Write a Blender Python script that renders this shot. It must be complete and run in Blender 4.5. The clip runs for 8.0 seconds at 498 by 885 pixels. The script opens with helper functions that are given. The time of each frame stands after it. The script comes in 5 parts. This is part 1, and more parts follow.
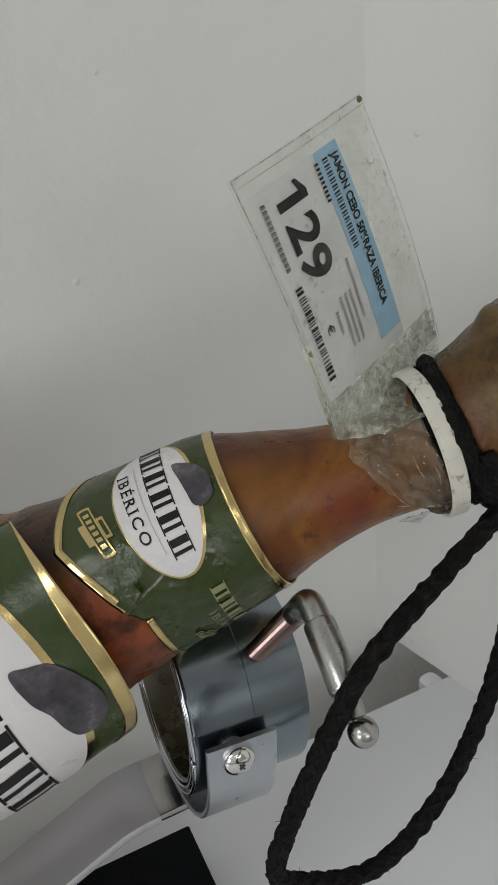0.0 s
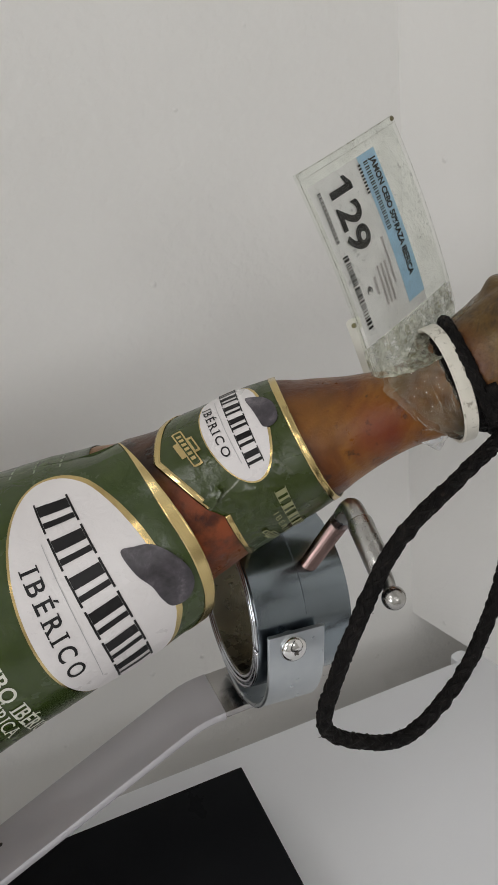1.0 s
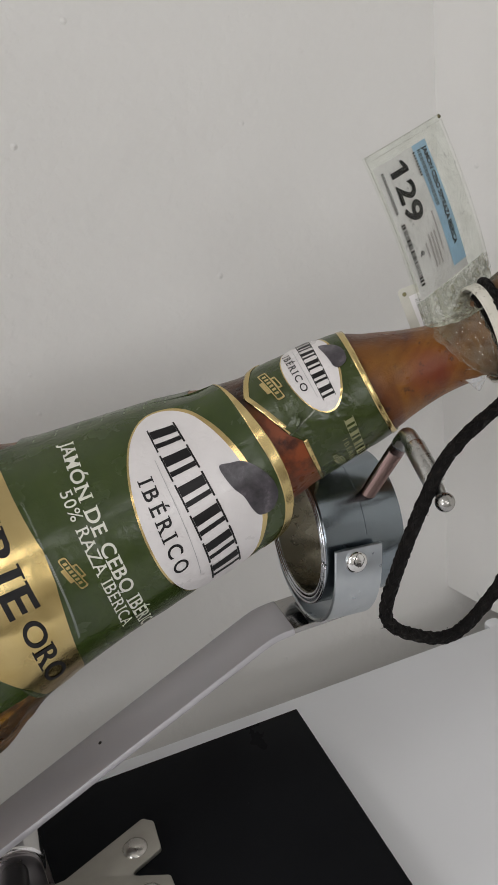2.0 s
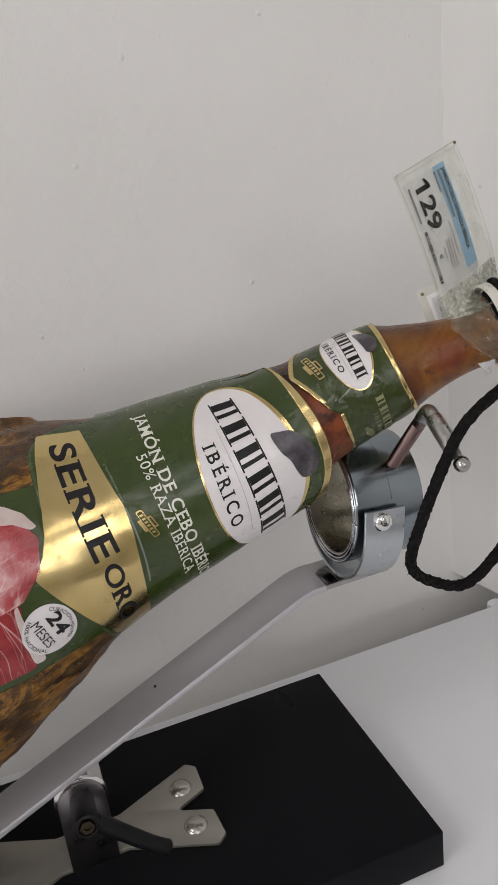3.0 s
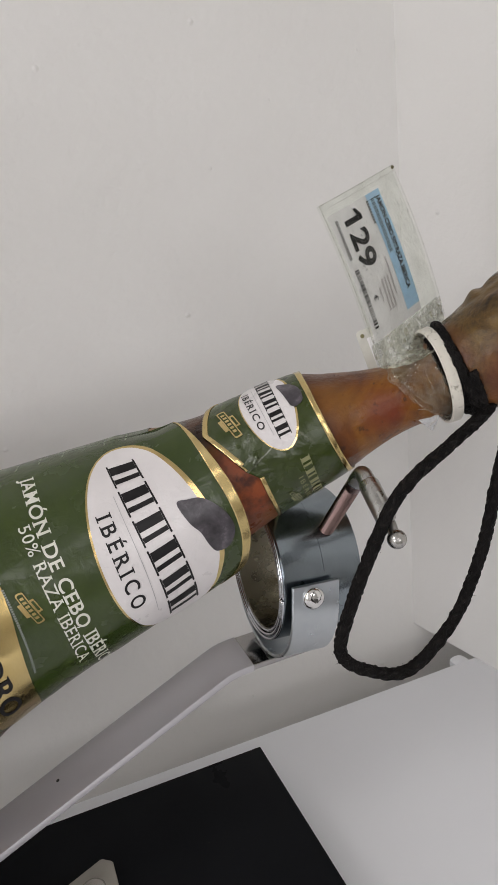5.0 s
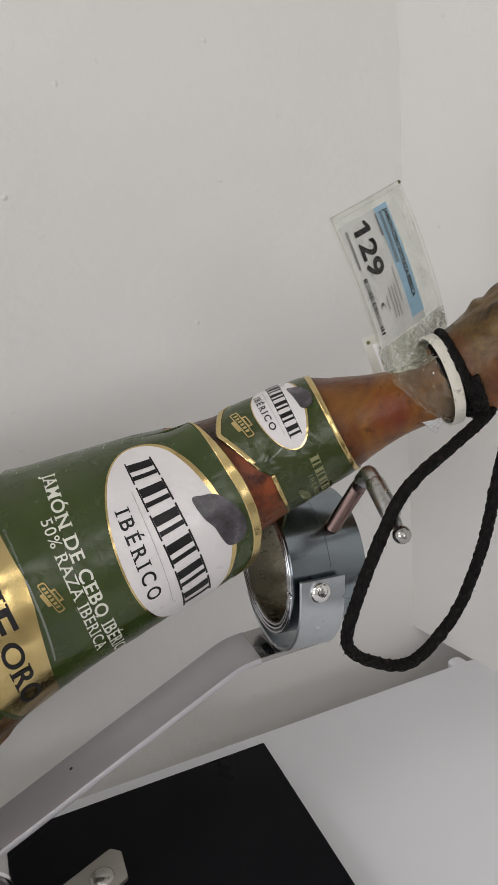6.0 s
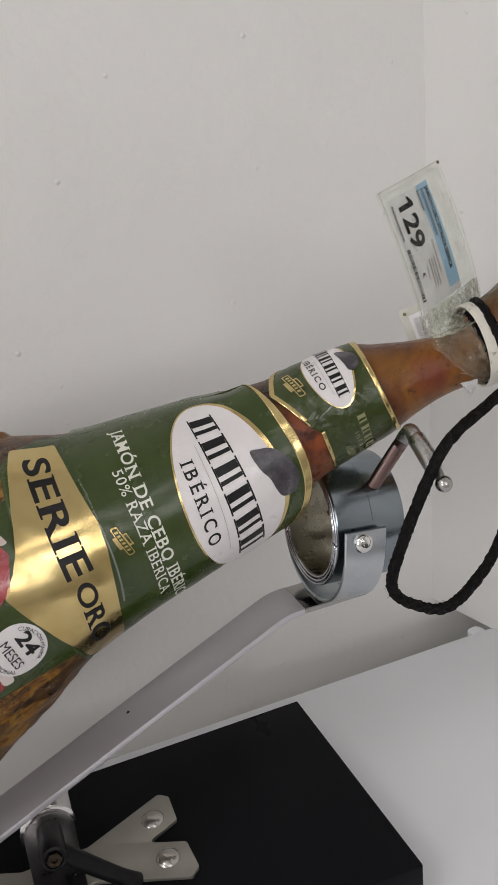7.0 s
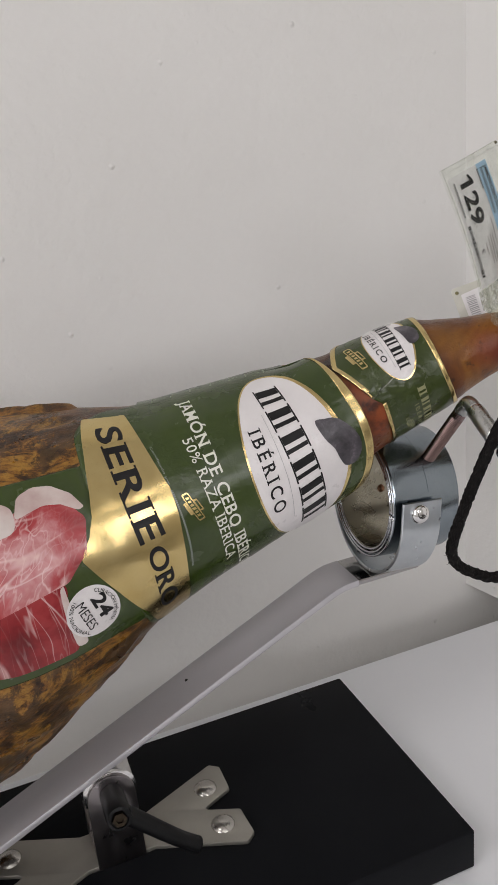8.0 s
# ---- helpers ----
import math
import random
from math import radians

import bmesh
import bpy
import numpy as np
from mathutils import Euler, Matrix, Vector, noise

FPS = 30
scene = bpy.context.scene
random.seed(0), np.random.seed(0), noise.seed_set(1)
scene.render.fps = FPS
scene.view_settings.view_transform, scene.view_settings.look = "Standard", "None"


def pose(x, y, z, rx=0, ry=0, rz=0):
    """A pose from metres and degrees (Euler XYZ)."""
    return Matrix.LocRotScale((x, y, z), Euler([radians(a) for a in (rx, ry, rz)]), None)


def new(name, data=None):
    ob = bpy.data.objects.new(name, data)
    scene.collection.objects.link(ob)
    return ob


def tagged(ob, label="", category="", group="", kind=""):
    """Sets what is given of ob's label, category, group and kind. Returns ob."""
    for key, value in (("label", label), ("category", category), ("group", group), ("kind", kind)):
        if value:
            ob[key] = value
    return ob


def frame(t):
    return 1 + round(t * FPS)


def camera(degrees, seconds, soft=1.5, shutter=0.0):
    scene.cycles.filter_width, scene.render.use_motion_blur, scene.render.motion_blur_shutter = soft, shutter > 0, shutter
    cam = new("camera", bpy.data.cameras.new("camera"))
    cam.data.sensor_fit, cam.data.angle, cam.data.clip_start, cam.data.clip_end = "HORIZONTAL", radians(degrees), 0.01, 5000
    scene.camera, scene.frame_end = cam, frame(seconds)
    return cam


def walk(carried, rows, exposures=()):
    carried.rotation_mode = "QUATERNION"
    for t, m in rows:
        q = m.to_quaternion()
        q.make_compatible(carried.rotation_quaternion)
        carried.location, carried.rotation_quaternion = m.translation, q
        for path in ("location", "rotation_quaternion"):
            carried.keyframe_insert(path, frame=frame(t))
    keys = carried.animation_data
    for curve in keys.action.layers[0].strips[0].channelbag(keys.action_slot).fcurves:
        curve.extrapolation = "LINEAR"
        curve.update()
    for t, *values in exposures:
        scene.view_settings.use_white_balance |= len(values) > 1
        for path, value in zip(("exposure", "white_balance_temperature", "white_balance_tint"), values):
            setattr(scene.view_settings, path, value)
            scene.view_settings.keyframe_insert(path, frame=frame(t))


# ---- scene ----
import collections

# ---- camera ----
cam = camera(33.5, 8.0, soft=1.0)
PATH = [  # seconds, eye, yaw, pitch, roll
    (0.0, -0.0733, -0.3588, 1.2606, -22.116, -29.209, -6.106),
    (0.2, -0.0880, -0.3854, 1.2635, -21.766, -28.923, -6.081),
    (0.5, -0.1155, -0.4196, 1.2669, -21.985, -27.418, -6.578),
    (0.8, -0.1245, -0.4297, 1.2611, -20.871, -26.564, -6.464),
    (1.0, -0.1191, -0.4390, 1.2597, -19.492, -25.795, -6.757),
    (1.2, -0.1174, -0.4477, 1.2632, -18.549, -25.248, -6.699),
    (1.5, -0.1274, -0.4621, 1.2623, -17.806, -24.404, -7.106),
    (1.8, -0.1512, -0.4921, 1.2512, -17.504, -23.667, -7.290),
    (2.0, -0.1790, -0.5111, 1.2514, -18.127, -23.365, -7.304),
    (2.2, -0.2012, -0.5310, 1.2550, -18.070, -23.112, -7.282),
    (3.3, -0.2388, -0.5779, 1.2584, -19.476, -21.459, -6.629),
    (3.5, -0.2289, -0.5774, 1.2568, -19.855, -21.192, -6.518),
    (4.0, -0.1980, -0.5495, 1.2552, -20.102, -21.128, -6.328),
    (4.5, -0.1702, -0.5205, 1.2531, -19.941, -21.253, -6.404),
    (6.0, -0.1869, -0.5396, 1.2564, -20.320, -20.309, -5.543),
    (6.5, -0.2123, -0.5547, 1.2537, -20.530, -20.213, -5.547),
    (7.0, -0.2352, -0.5690, 1.2476, -20.537, -20.055, -5.528),
    (7.5, -0.2580, -0.5738, 1.2412, -20.589, -20.053, -5.485),
    (8.0, -0.2782, -0.5737, 1.2366, -20.286, -19.752, -5.405),
]
EXPOSURES = [(0.0, -0.96, 6350, 2), (0.5, -0.90, 6450, 2), (1.0, -0.75, 6500, 5), (2.0, -0.75, 6500, 6), (3.3, -0.68, 6500, 9), (4.5, -0.60, 6500, 9), (6.0, -0.67, 6500, 7), (6.5, -0.70, 6500, 8), (7.0, -0.70, 6500, 8), (8.0, -0.64, 6500, 9)]
walk(cam, [(t, pose(x, y, z, 90 + pitch, 0, yaw) @ pose(0, 0, 0, 0, 0, roll))
           for t, x, y, z, yaw, pitch, roll in PATH], EXPOSURES)

# ---- light: two ceiling panels of a shop, daylight from its front window, and a dim grey world ----
world = bpy.data.worlds.new("world")
scene.world = world
world.use_nodes = True
world.node_tree.nodes["Background"].inputs[0].default_value = (0.9, 0.95, 1.0, 1)
world.node_tree.nodes["Background"].inputs[1].default_value = 0.05


def area_lamp(name, m, wide, high, power, colour):
    data = bpy.data.lights.new(name, "AREA")
    data.shape, data.size, data.size_y = "RECTANGLE", wide, high
    data.energy, data.color = power, colour
    ob = new(name, data)
    ob.matrix_world = m
    return ob


LAMP = (1.0, 0.965, 0.98)
area_lamp("ceiling_lamp", pose(-2.0, -0.8, 2.66), 1.2, 0.6, 24, LAMP)
area_lamp("window_light", pose(-3.03, -2.1, 1.65, 90, 0, -90), 1.4, 1.1, 58, (1.0, 0.97, 0.995))
area_lamp("ceiling_lamp", pose(-0.6, -2.6, 2.66), 1.2, 0.6, 11, LAMP)
area_lamp("window_light", pose(0.05, -4.03, 1.95, 90), 1.3, 0.9, 26, (1.0, 0.97, 0.995))

# ---- materials ----


class Nodes:
    """A node material with one Principled shader and short calls to add to it."""

    def __init__(self, name, rough=0.5, metal=0.0, **values):
        self.mat = bpy.data.materials.new(name)
        self.mat.use_nodes = True
        self.tree = self.mat.node_tree
        self.bsdf = self.tree.nodes["Principled BSDF"]
        self.bsdf.inputs["Roughness"].default_value = rough
        self.bsdf.inputs["Metallic"].default_value = metal
        for key, value in values.items():
            self.bsdf.inputs[key.replace("_", " ")].default_value = value
        self.coords = self.tree.nodes.new("ShaderNodeTexCoord").outputs["Object"]

    def set(self, node, key, value):
        if isinstance(value, (int, float, tuple)):
            node.inputs[key].default_value = value
        else:
            self.tree.links.new(value, node.inputs[key])

    def noise(self, scale, detail=4.0, rough=0.55, stretch=None, warp=0.0):
        node = self.tree.nodes.new("ShaderNodeTexNoise")
        for key, value in (("Scale", scale), ("Detail", detail), ("Roughness", rough), ("Distortion", warp)):
            node.inputs[key].default_value = value
        if stretch:
            mapping = self.tree.nodes.new("ShaderNodeMapping")
            mapping.inputs["Scale"].default_value = stretch[:3]
            if len(stretch) > 3:
                mapping.vector_type = "TEXTURE"
                mapping.inputs["Scale"].default_value = tuple(1 / v for v in stretch[:3])
                mapping.inputs["Rotation"].default_value = stretch[3:]
            self.tree.links.new(self.coords, mapping.inputs["Vector"])
            self.tree.links.new(mapping.outputs[0], node.inputs["Vector"])
        else:
            self.tree.links.new(self.coords, node.inputs["Vector"])
        return node.outputs[0]

    def cells(self, scale, feature="F1"):
        node = self.tree.nodes.new("ShaderNodeTexVoronoi")
        node.feature = feature
        node.inputs["Scale"].default_value = scale
        self.tree.links.new(self.coords, node.inputs["Vector"])
        return node.outputs[0]

    def ramp(self, fac, *stops):
        node = self.tree.nodes.new("ShaderNodeValToRGB")
        while len(node.color_ramp.elements) < len(stops):
            node.color_ramp.elements.new(0.5)
        for element, (at, colour) in zip(node.color_ramp.elements, stops):
            element.position = at
            element.color = (*colour, 1) if isinstance(colour, tuple) else (colour, colour, colour, 1)
        self.tree.links.new(fac, node.inputs[0])
        return node.outputs[0]

    def mix(self, fac, a, b, how="MIX"):
        node = self.tree.nodes.new("ShaderNodeMix")
        node.data_type, node.blend_type = "RGBA", how
        for key, value in ((0, fac), (6, a), (7, b)):
            self.set(node, key, (*value, 1) if isinstance(value, tuple) and len(value) == 3 else value)
        return node.outputs[2]

    def axis_part(self, axis, low, high):
        """0 to 1 along an axis of the object."""
        split = self.tree.nodes.new("ShaderNodeSeparateXYZ")
        self.tree.links.new(self.coords, split.inputs[0])
        span = self.tree.nodes.new("ShaderNodeMapRange")
        self.tree.links.new(split.outputs[axis], span.inputs[0])
        span.inputs[1].default_value, span.inputs[2].default_value = low, high
        return span.outputs[0]

    def spot(self, centre, inner, outer, most):
        """A soft round patch about a point of the object."""
        node = self.tree.nodes.new("ShaderNodeVectorMath")
        node.operation = "DISTANCE"
        self.tree.links.new(self.coords, node.inputs[0])
        node.inputs[1].default_value = centre
        wobble = self.tree.nodes.new("ShaderNodeMath")
        wobble.operation = "MULTIPLY_ADD"
        self.tree.links.new(self.noise(70, 4), wobble.inputs[0])
        wobble.inputs[1].default_value = 0.012
        self.tree.links.new(node.outputs["Value"], wobble.inputs[2])
        span = self.tree.nodes.new("ShaderNodeMapRange")
        span.interpolation_type = "SMOOTHSTEP"
        self.tree.links.new(wobble.outputs[0], span.inputs[0])
        for k, value in enumerate((inner + 0.006, outer + 0.006, most, 0.0)):
            span.inputs[k + 1].default_value = value
        return span.outputs[0]

    def bump(self, height, strength=0.3, distance=0.001):
        node = self.tree.nodes.new("ShaderNodeBump")
        node.inputs["Strength"].default_value, node.inputs["Distance"].default_value = strength, distance
        self.tree.links.new(height, node.inputs["Height"])
        before = self.bsdf.inputs["Normal"].links
        if before:
            self.tree.links.new(before[0].from_socket, node.inputs["Normal"])
        self.tree.links.new(node.outputs[0], self.bsdf.inputs["Normal"])
        return self

    def colour(self, value):
        self.set(self.bsdf, "Base Color", (*value, 1) if isinstance(value, tuple) and len(value) == 3 else value)
        return self

    def rough(self, value):
        self.set(self.bsdf, "Roughness", value)
        return self


def wall_paint():
    m = Nodes("white_wall_paint", 0.75)
    m.colour(m.ramp(m.noise(3, 5), (0.3, (0.73, 0.72, 0.698)), (0.7, (0.78, 0.77, 0.752))))
    m.bump(m.noise(13, 3), 0.45, 0.004).bump(m.noise(42, 3), 0.55, 0.0018).bump(m.noise(130, 6, 0.6), 0.7, 0.0011)
    m.bump(m.ramp(m.cells(26), (0.0, 1.0), (0.07, 0.0)), 0.8, 0.0013)
    return m.mat


def table_laminate():
    m = Nodes("white_table_laminate", 0.38)
    m.colour(m.ramp(m.noise(5, 6), (0.3, (0.86, 0.87, 0.905)), (0.7, (0.89, 0.90, 0.93))))
    m.rough(m.ramp(m.noise(9, 4), (0.3, 0.3), (0.7, 0.45)))
    m.bump(m.noise(600, 2), 0.06, 0.0002)
    return m.mat


def board_laminate():
    m = Nodes("black_board_laminate", 0.30, Specular_IOR_Level=0.05)
    dust = m.ramp(m.cells(55), (0.0, 1.0), (0.035, 0.0))
    patchy = m.ramp(m.noise(40, 3), (0.6, 0.0), (0.7, 1.0))
    base = m.ramp(m.noise(12, 5), (0.3, (0.0055, 0.0060, 0.0072)), (0.7, (0.0088, 0.0095, 0.0110)))
    m.colour(m.mix(m.mix(1.0, dust, patchy, "MULTIPLY"), base, (0.18, 0.16, 0.14)))
    m.rough(m.ramp(m.noise(18, 5), (0.3, 0.26), (0.7, 0.42)))
    m.bump(m.noise(900, 3), 0.08, 0.0003)
    return m.mat


def zinc(name="zinc_plated_steel", tint=(0.53, 0.56, 0.58), rough=0.30, grain=0.12):
    m = Nodes(name, rough, 1.0)
    m.colour(m.mix(m.ramp(m.noise(60, 5), (0.4, 0.0), (0.65, 1.0)), tint, (tint[0] * 0.90, tint[1] * 0.91, tint[2] * 0.93)))
    m.rough(m.ramp(m.noise(90, 6), (0.3, rough * 0.85), (0.75, rough * 1.3)))
    m.bump(m.noise(350, 4, stretch=(1, 0.15, 1)), grain, 0.0003)
    return m.mat


def brushed_steel():
    m = Nodes("satin_plated_bar", 0.40, 0.40)
    m.colour(m.ramp(m.noise(8, 5), (0.3, (0.47, 0.458, 0.478)), (0.7, (0.53, 0.516, 0.54))))
    m.rough(m.ramp(m.noise(60, 5), (0.3, 0.30), (0.7, 0.42)))
    m.bump(m.noise(500, 3, stretch=(0.15, 1, 1)), 0.05, 0.0002)
    return m.mat


def nickel_plate():
    m = Nodes("satin_nickel_plate", 0.42, 0.8)
    m.colour(m.ramp(m.noise(30, 5), (0.3, (0.36, 0.345, 0.305)), (0.7, (0.43, 0.41, 0.365))))
    m.bump(m.noise(800, 3), 0.06, 0.0002)
    return m.mat


def chrome():
    m = Nodes("polished_steel", 0.14, 1.0)
    m.colour((0.72, 0.71, 0.70))
    m.bump(m.noise(200, 4), 0.05, 0.0003)
    return m.mat


def black_plastic():
    m = Nodes("black_plastic", 0.36, Specular_IOR_Level=0.18)
    m.colour(m.ramp(m.noise(60, 4), (0.3, (0.004, 0.004, 0.0044)), (0.7, (0.008, 0.008, 0.0085))))
    m.bump(m.noise(700, 3), 0.15, 0.0003)
    return m.mat

WET_SPOT, HOCK_RED, RIDGE_RED = (0.1624, -0.0755, 0.1781), (0.3080, -0.1200, 0.2150), (0.0119, 0.0060, 0.1911)
YELLOW_SPOT, RED_SPOT = (0.2180, -0.0770, 0.2130), (0.2400, -0.0868, 0.2035)


def ham_skin():
    """Smooth glossy orange shank, changing to mottled, mould-streaked ochre rind on the body."""
    m = Nodes("cured_ham_skin", 0.4, Subsurface_Weight=0.12, Subsurface_Scale=0.004, Specular_IOR_Level=0.36)
    m.bsdf.inputs["Subsurface Radius"].default_value = (1.0, 0.35, 0.15)
    shank = m.ramp(m.noise(20, 6, 0.6, warp=0.6), (0.34, (0.066, 0.015, 0.004)), (0.44, (0.135, 0.042, 0.007)), (0.54, (0.215, 0.086, 0.012)), (0.62, (0.160, 0.056, 0.009)), (0.70, (0.066, 0.020, 0.006)))
    shank = m.mix(m.ramp(m.noise(11, 3), (0.50, 0.0), (0.60, 0.6)), shank, (0.125, 0.016, 0.010))
    shank = m.mix(m.spot(YELLOW_SPOT, 0.004, 0.022, 0.5), shank, (0.23, 0.105, 0.020))
    shank = m.mix(m.spot(RED_SPOT, 0.002, 0.020, 0.7), shank, (0.150, 0.022, 0.012))
    shank = m.mix(m.spot(WET_SPOT, 0.012, 0.030, 0.95), shank, m.ramp(m.noise(110, 5), (0.4, (0.055, 0.012, 0.005)), (0.6, (0.26, 0.060, 0.016))))
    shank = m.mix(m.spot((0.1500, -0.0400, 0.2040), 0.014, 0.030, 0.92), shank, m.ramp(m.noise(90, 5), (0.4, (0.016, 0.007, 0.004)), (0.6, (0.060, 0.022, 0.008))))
    shank = m.mix(m.ramp(m.noise(150, 4), (0.62, 0.0), (0.70, 0.75)), shank, (0.040, 0.014, 0.008))
    rind = m.ramp(m.noise(80, 12, 0.80, stretch=(0.45, 1, 1), warp=0.7), (0.36, (0.010, 0.006, 0.004)), (0.43, (0.060, 0.027, 0.010)), (0.48, (0.20, 0.088, 0.016)), (0.55, (0.34, 0.180, 0.034)), (0.64, (0.085, 0.034, 0.011)))
    rind = m.mix(m.ramp(m.noise(28, 11, 0.76, warp=0.5), (0.47, 0.0), (0.52, 0.85)), rind, m.ramp(m.noise(120, 6), (0.4, (0.012, 0.007, 0.005)), (0.65, (0.075, 0.040, 0.020))))
    rind = m.mix(m.spot(RIDGE_RED, 0.016, 0.052, 0.80), rind, m.ramp(m.noise(60, 8, 0.7), (0.42, (0.018, 0.008, 0.005)), (0.52, (0.075, 0.028, 0.012)), (0.62, (0.17, 0.078, 0.018))))
    hock = m.ramp(m.noise(48, 10, 0.74, stretch=(0.6, 1, 1), warp=0.35), (0.37, (0.010, 0.006, 0.003)), (0.45, (0.046, 0.024, 0.007)), (0.53, (0.096, 0.054, 0.013)), (0.63, (0.140, 0.084, 0.022)))
    hock = m.mix(m.spot(HOCK_RED, 0.014, 0.036, 0.80), hock, m.ramp(m.noise(50, 5), (0.4, (0.10, 0.026, 0.012)), (0.6, (0.20, 0.070, 0.022))))
    along = m.mix(m.ramp(m.axis_part(0, 0.07, 0.13), (0.0, 0.0), (1.0, 1.0)), rind, shank)
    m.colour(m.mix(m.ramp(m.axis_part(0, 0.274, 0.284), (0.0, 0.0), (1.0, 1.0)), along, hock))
    m.rough(m.ramp(m.noise(45, 5), (0.3, 0.22), (0.7, 0.46)))
    m.bump(m.noise(60, 6, 0.6), 0.5, 0.003).bump(m.noise(260, 6, 0.65), 0.30, 0.0009)
    m.bump(m.ramp(m.cells(120), (0.0, 0.0), (0.12, 1.0)), 0.15, 0.0005)
    return m.mat


def coated_paper(name, low, high, rough=0.24, crease=0.3, cracked=None):
    """Coated paper with soft creases; cracked is a place round which fine pale cracks run."""
    m = Nodes(name, rough)
    base = m.ramp(m.noise(35, 6), (0.3, low), (0.7, high))
    if cracked:
        near = m.spot(cracked, 0.006, 0.027, 1.0)
        crack = m.mix(1.0, m.ramp(m.noise(26, 0, 0.4, stretch=(1, 1, 0.55, 0.0, 0.6, 0.3)), (0.487, 0.0), (0.497, 0.75), (0.503, 0.75), (0.513, 0.0)), near, "MULTIPLY")
        base = m.mix(m.mix(1.0, crack, m.ramp(m.noise(300, 4), (0.42, 0.1), (0.58, 1.0)), "MULTIPLY"), base, (0.40, 0.40, 0.34))
        m.bump(m.mix(1.0, m.noise(34, 2, 0.5, warp=0.5), near, "MULTIPLY"), 0.8, 0.006)
    m.colour(base)
    m.rough(m.ramp(m.noise(50, 5), (0.3, rough * 0.7), (0.7, rough * 1.5)))
    m.bump(m.noise(38, 3), crease, 0.0020).bump(m.noise(150, 5, 0.6, warp=1.2), 0.30, 0.0008).bump(m.noise(420, 3, stretch=(0.12, 1, 0.5)), 0.22, 0.0004)
    return m.mat


def gold_foil():
    m = Nodes("gold_foil", 0.24, 1.0)
    m.colour(m.ramp(m.noise(25, 5), (0.3, (0.54, 0.40, 0.16)), (0.7, (0.70, 0.56, 0.28))))
    m.rough(m.ramp(m.noise(60, 6), (0.3, 0.13), (0.72, 0.30)))
    m.bump(m.noise(13, 2, warp=0.3), 0.9, 0.0045).bump(m.noise(70, 4, warp=0.5), 0.14, 0.0007).bump(m.noise(260, 4, stretch=(1, 0.25, 0.4)), 0.15, 0.0004)
    return m.mat


def plain(name, colour, rough=0.5, grain=0.08):
    m = Nodes(name, rough)
    m.colour(m.ramp(m.noise(80, 5), (0.3, tuple(c * (1 - grain) for c in colour)), (0.7, tuple(min(1, c * (1 + grain)) for c in colour))))
    m.bump(m.noise(400, 4), 0.1, 0.0003)
    return m.mat


def black_print():
    m = Nodes("black_print", 0.42, Specular_IOR_Level=0.28)
    m.colour(m.ramp(m.noise(90, 5), (0.3, (0.008, 0.0075, 0.008)), (0.7, (0.013, 0.012, 0.013))))
    m.bump(m.noise(38, 3), 0.2, 0.0016)
    return m.mat


def shaded_print():
    """Half-tone print in violet greys, mottled like a photograph."""
    m = Nodes("half_tone_grey_print", 0.32)
    broad = m.ramp(m.noise(75, 9, 0.66, warp=0.3), (0.36, (0.022, 0.019, 0.023)), (0.50, (0.068, 0.060, 0.070)), (0.63, (0.19, 0.172, 0.19)))
    m.colour(m.mix(m.ramp(m.noise(420, 5, 0.7, stretch=(0.4, 1, 1)), (0.42, 0.0), (0.62, 0.45)), broad, (0.040, 0.035, 0.041)))
    m.bump(m.noise(38, 3), 0.3, 0.0016)
    return m.mat


def cut_ham(name, low, middle, high, veins):
    """Printed picture of sliced ham: red meat with pale veins; each vein row gives scale, width, strength and lean."""
    m = Nodes(name, 0.24)
    meat = m.ramp(m.noise(26, 6, 0.60, warp=0.4), (0.36, low), (0.5, middle), (0.64, high))
    for scale, width, most, lean in veins:
        vein = m.ramp(m.noise(scale, 2, 0.5, stretch=(0.13, 1.0, 1.0, 0.0, -lean, 0.0), warp=0.12), (0.5 - width, 0.0), (0.5, most), (0.5 + width, 0.0))
        here = m.ramp(m.noise(24, 3), (0.42, 0.1), (0.56, 1.0))
        meat = m.mix(m.mix(1.0, vein, here, "MULTIPLY"), meat, (0.74, 0.52, 0.50))
    m.colour(meat)
    m.bump(m.noise(38, 3), 0.25, 0.0016)
    return m.mat


def printed_fat():
    m = Nodes("printed_fat", 0.3)
    m.colour(m.ramp(m.noise(40, 5), (0.36, (0.46, 0.33, 0.31)), (0.5, (0.56, 0.46, 0.43)), (0.64, (0.62, 0.55, 0.52))))
    return m.mat


def dirty_plastic():
    """White plastic with small dark scuffs and a yellowed cast."""
    m = Nodes("dirty_white_plastic", 0.42)
    base = m.ramp(m.noise(45, 5), (0.3, (0.58, 0.55, 0.47)), (0.7, (0.74, 0.71, 0.64)))
    scuff = m.mix(1.0, m.ramp(m.noise(300, 5, 0.7), (0.55, 0.0), (0.63, 0.9)), m.ramp(m.noise(70, 3), (0.42, 0.0), (0.56, 1.0)), "MULTIPLY")
    m.colour(m.mix(scuff, base, (0.13, 0.11, 0.07)))
    m.bump(m.noise(300, 4), 0.12, 0.0003)
    return m.mat


def cord_fibre():
    m = Nodes("black_cord_fibre", 0.70, Specular_IOR_Level=0.17)
    m.colour(m.ramp(m.noise(260, 5), (0.40, (0.0030, 0.0024, 0.0024)), (0.62, (0.007, 0.0058, 0.0054)), (0.80, (0.030, 0.021, 0.017))))
    m.bump(m.noise(1200, 4, stretch=(1, 1, 0.4)), 0.7, 0.0008)
    return m.mat


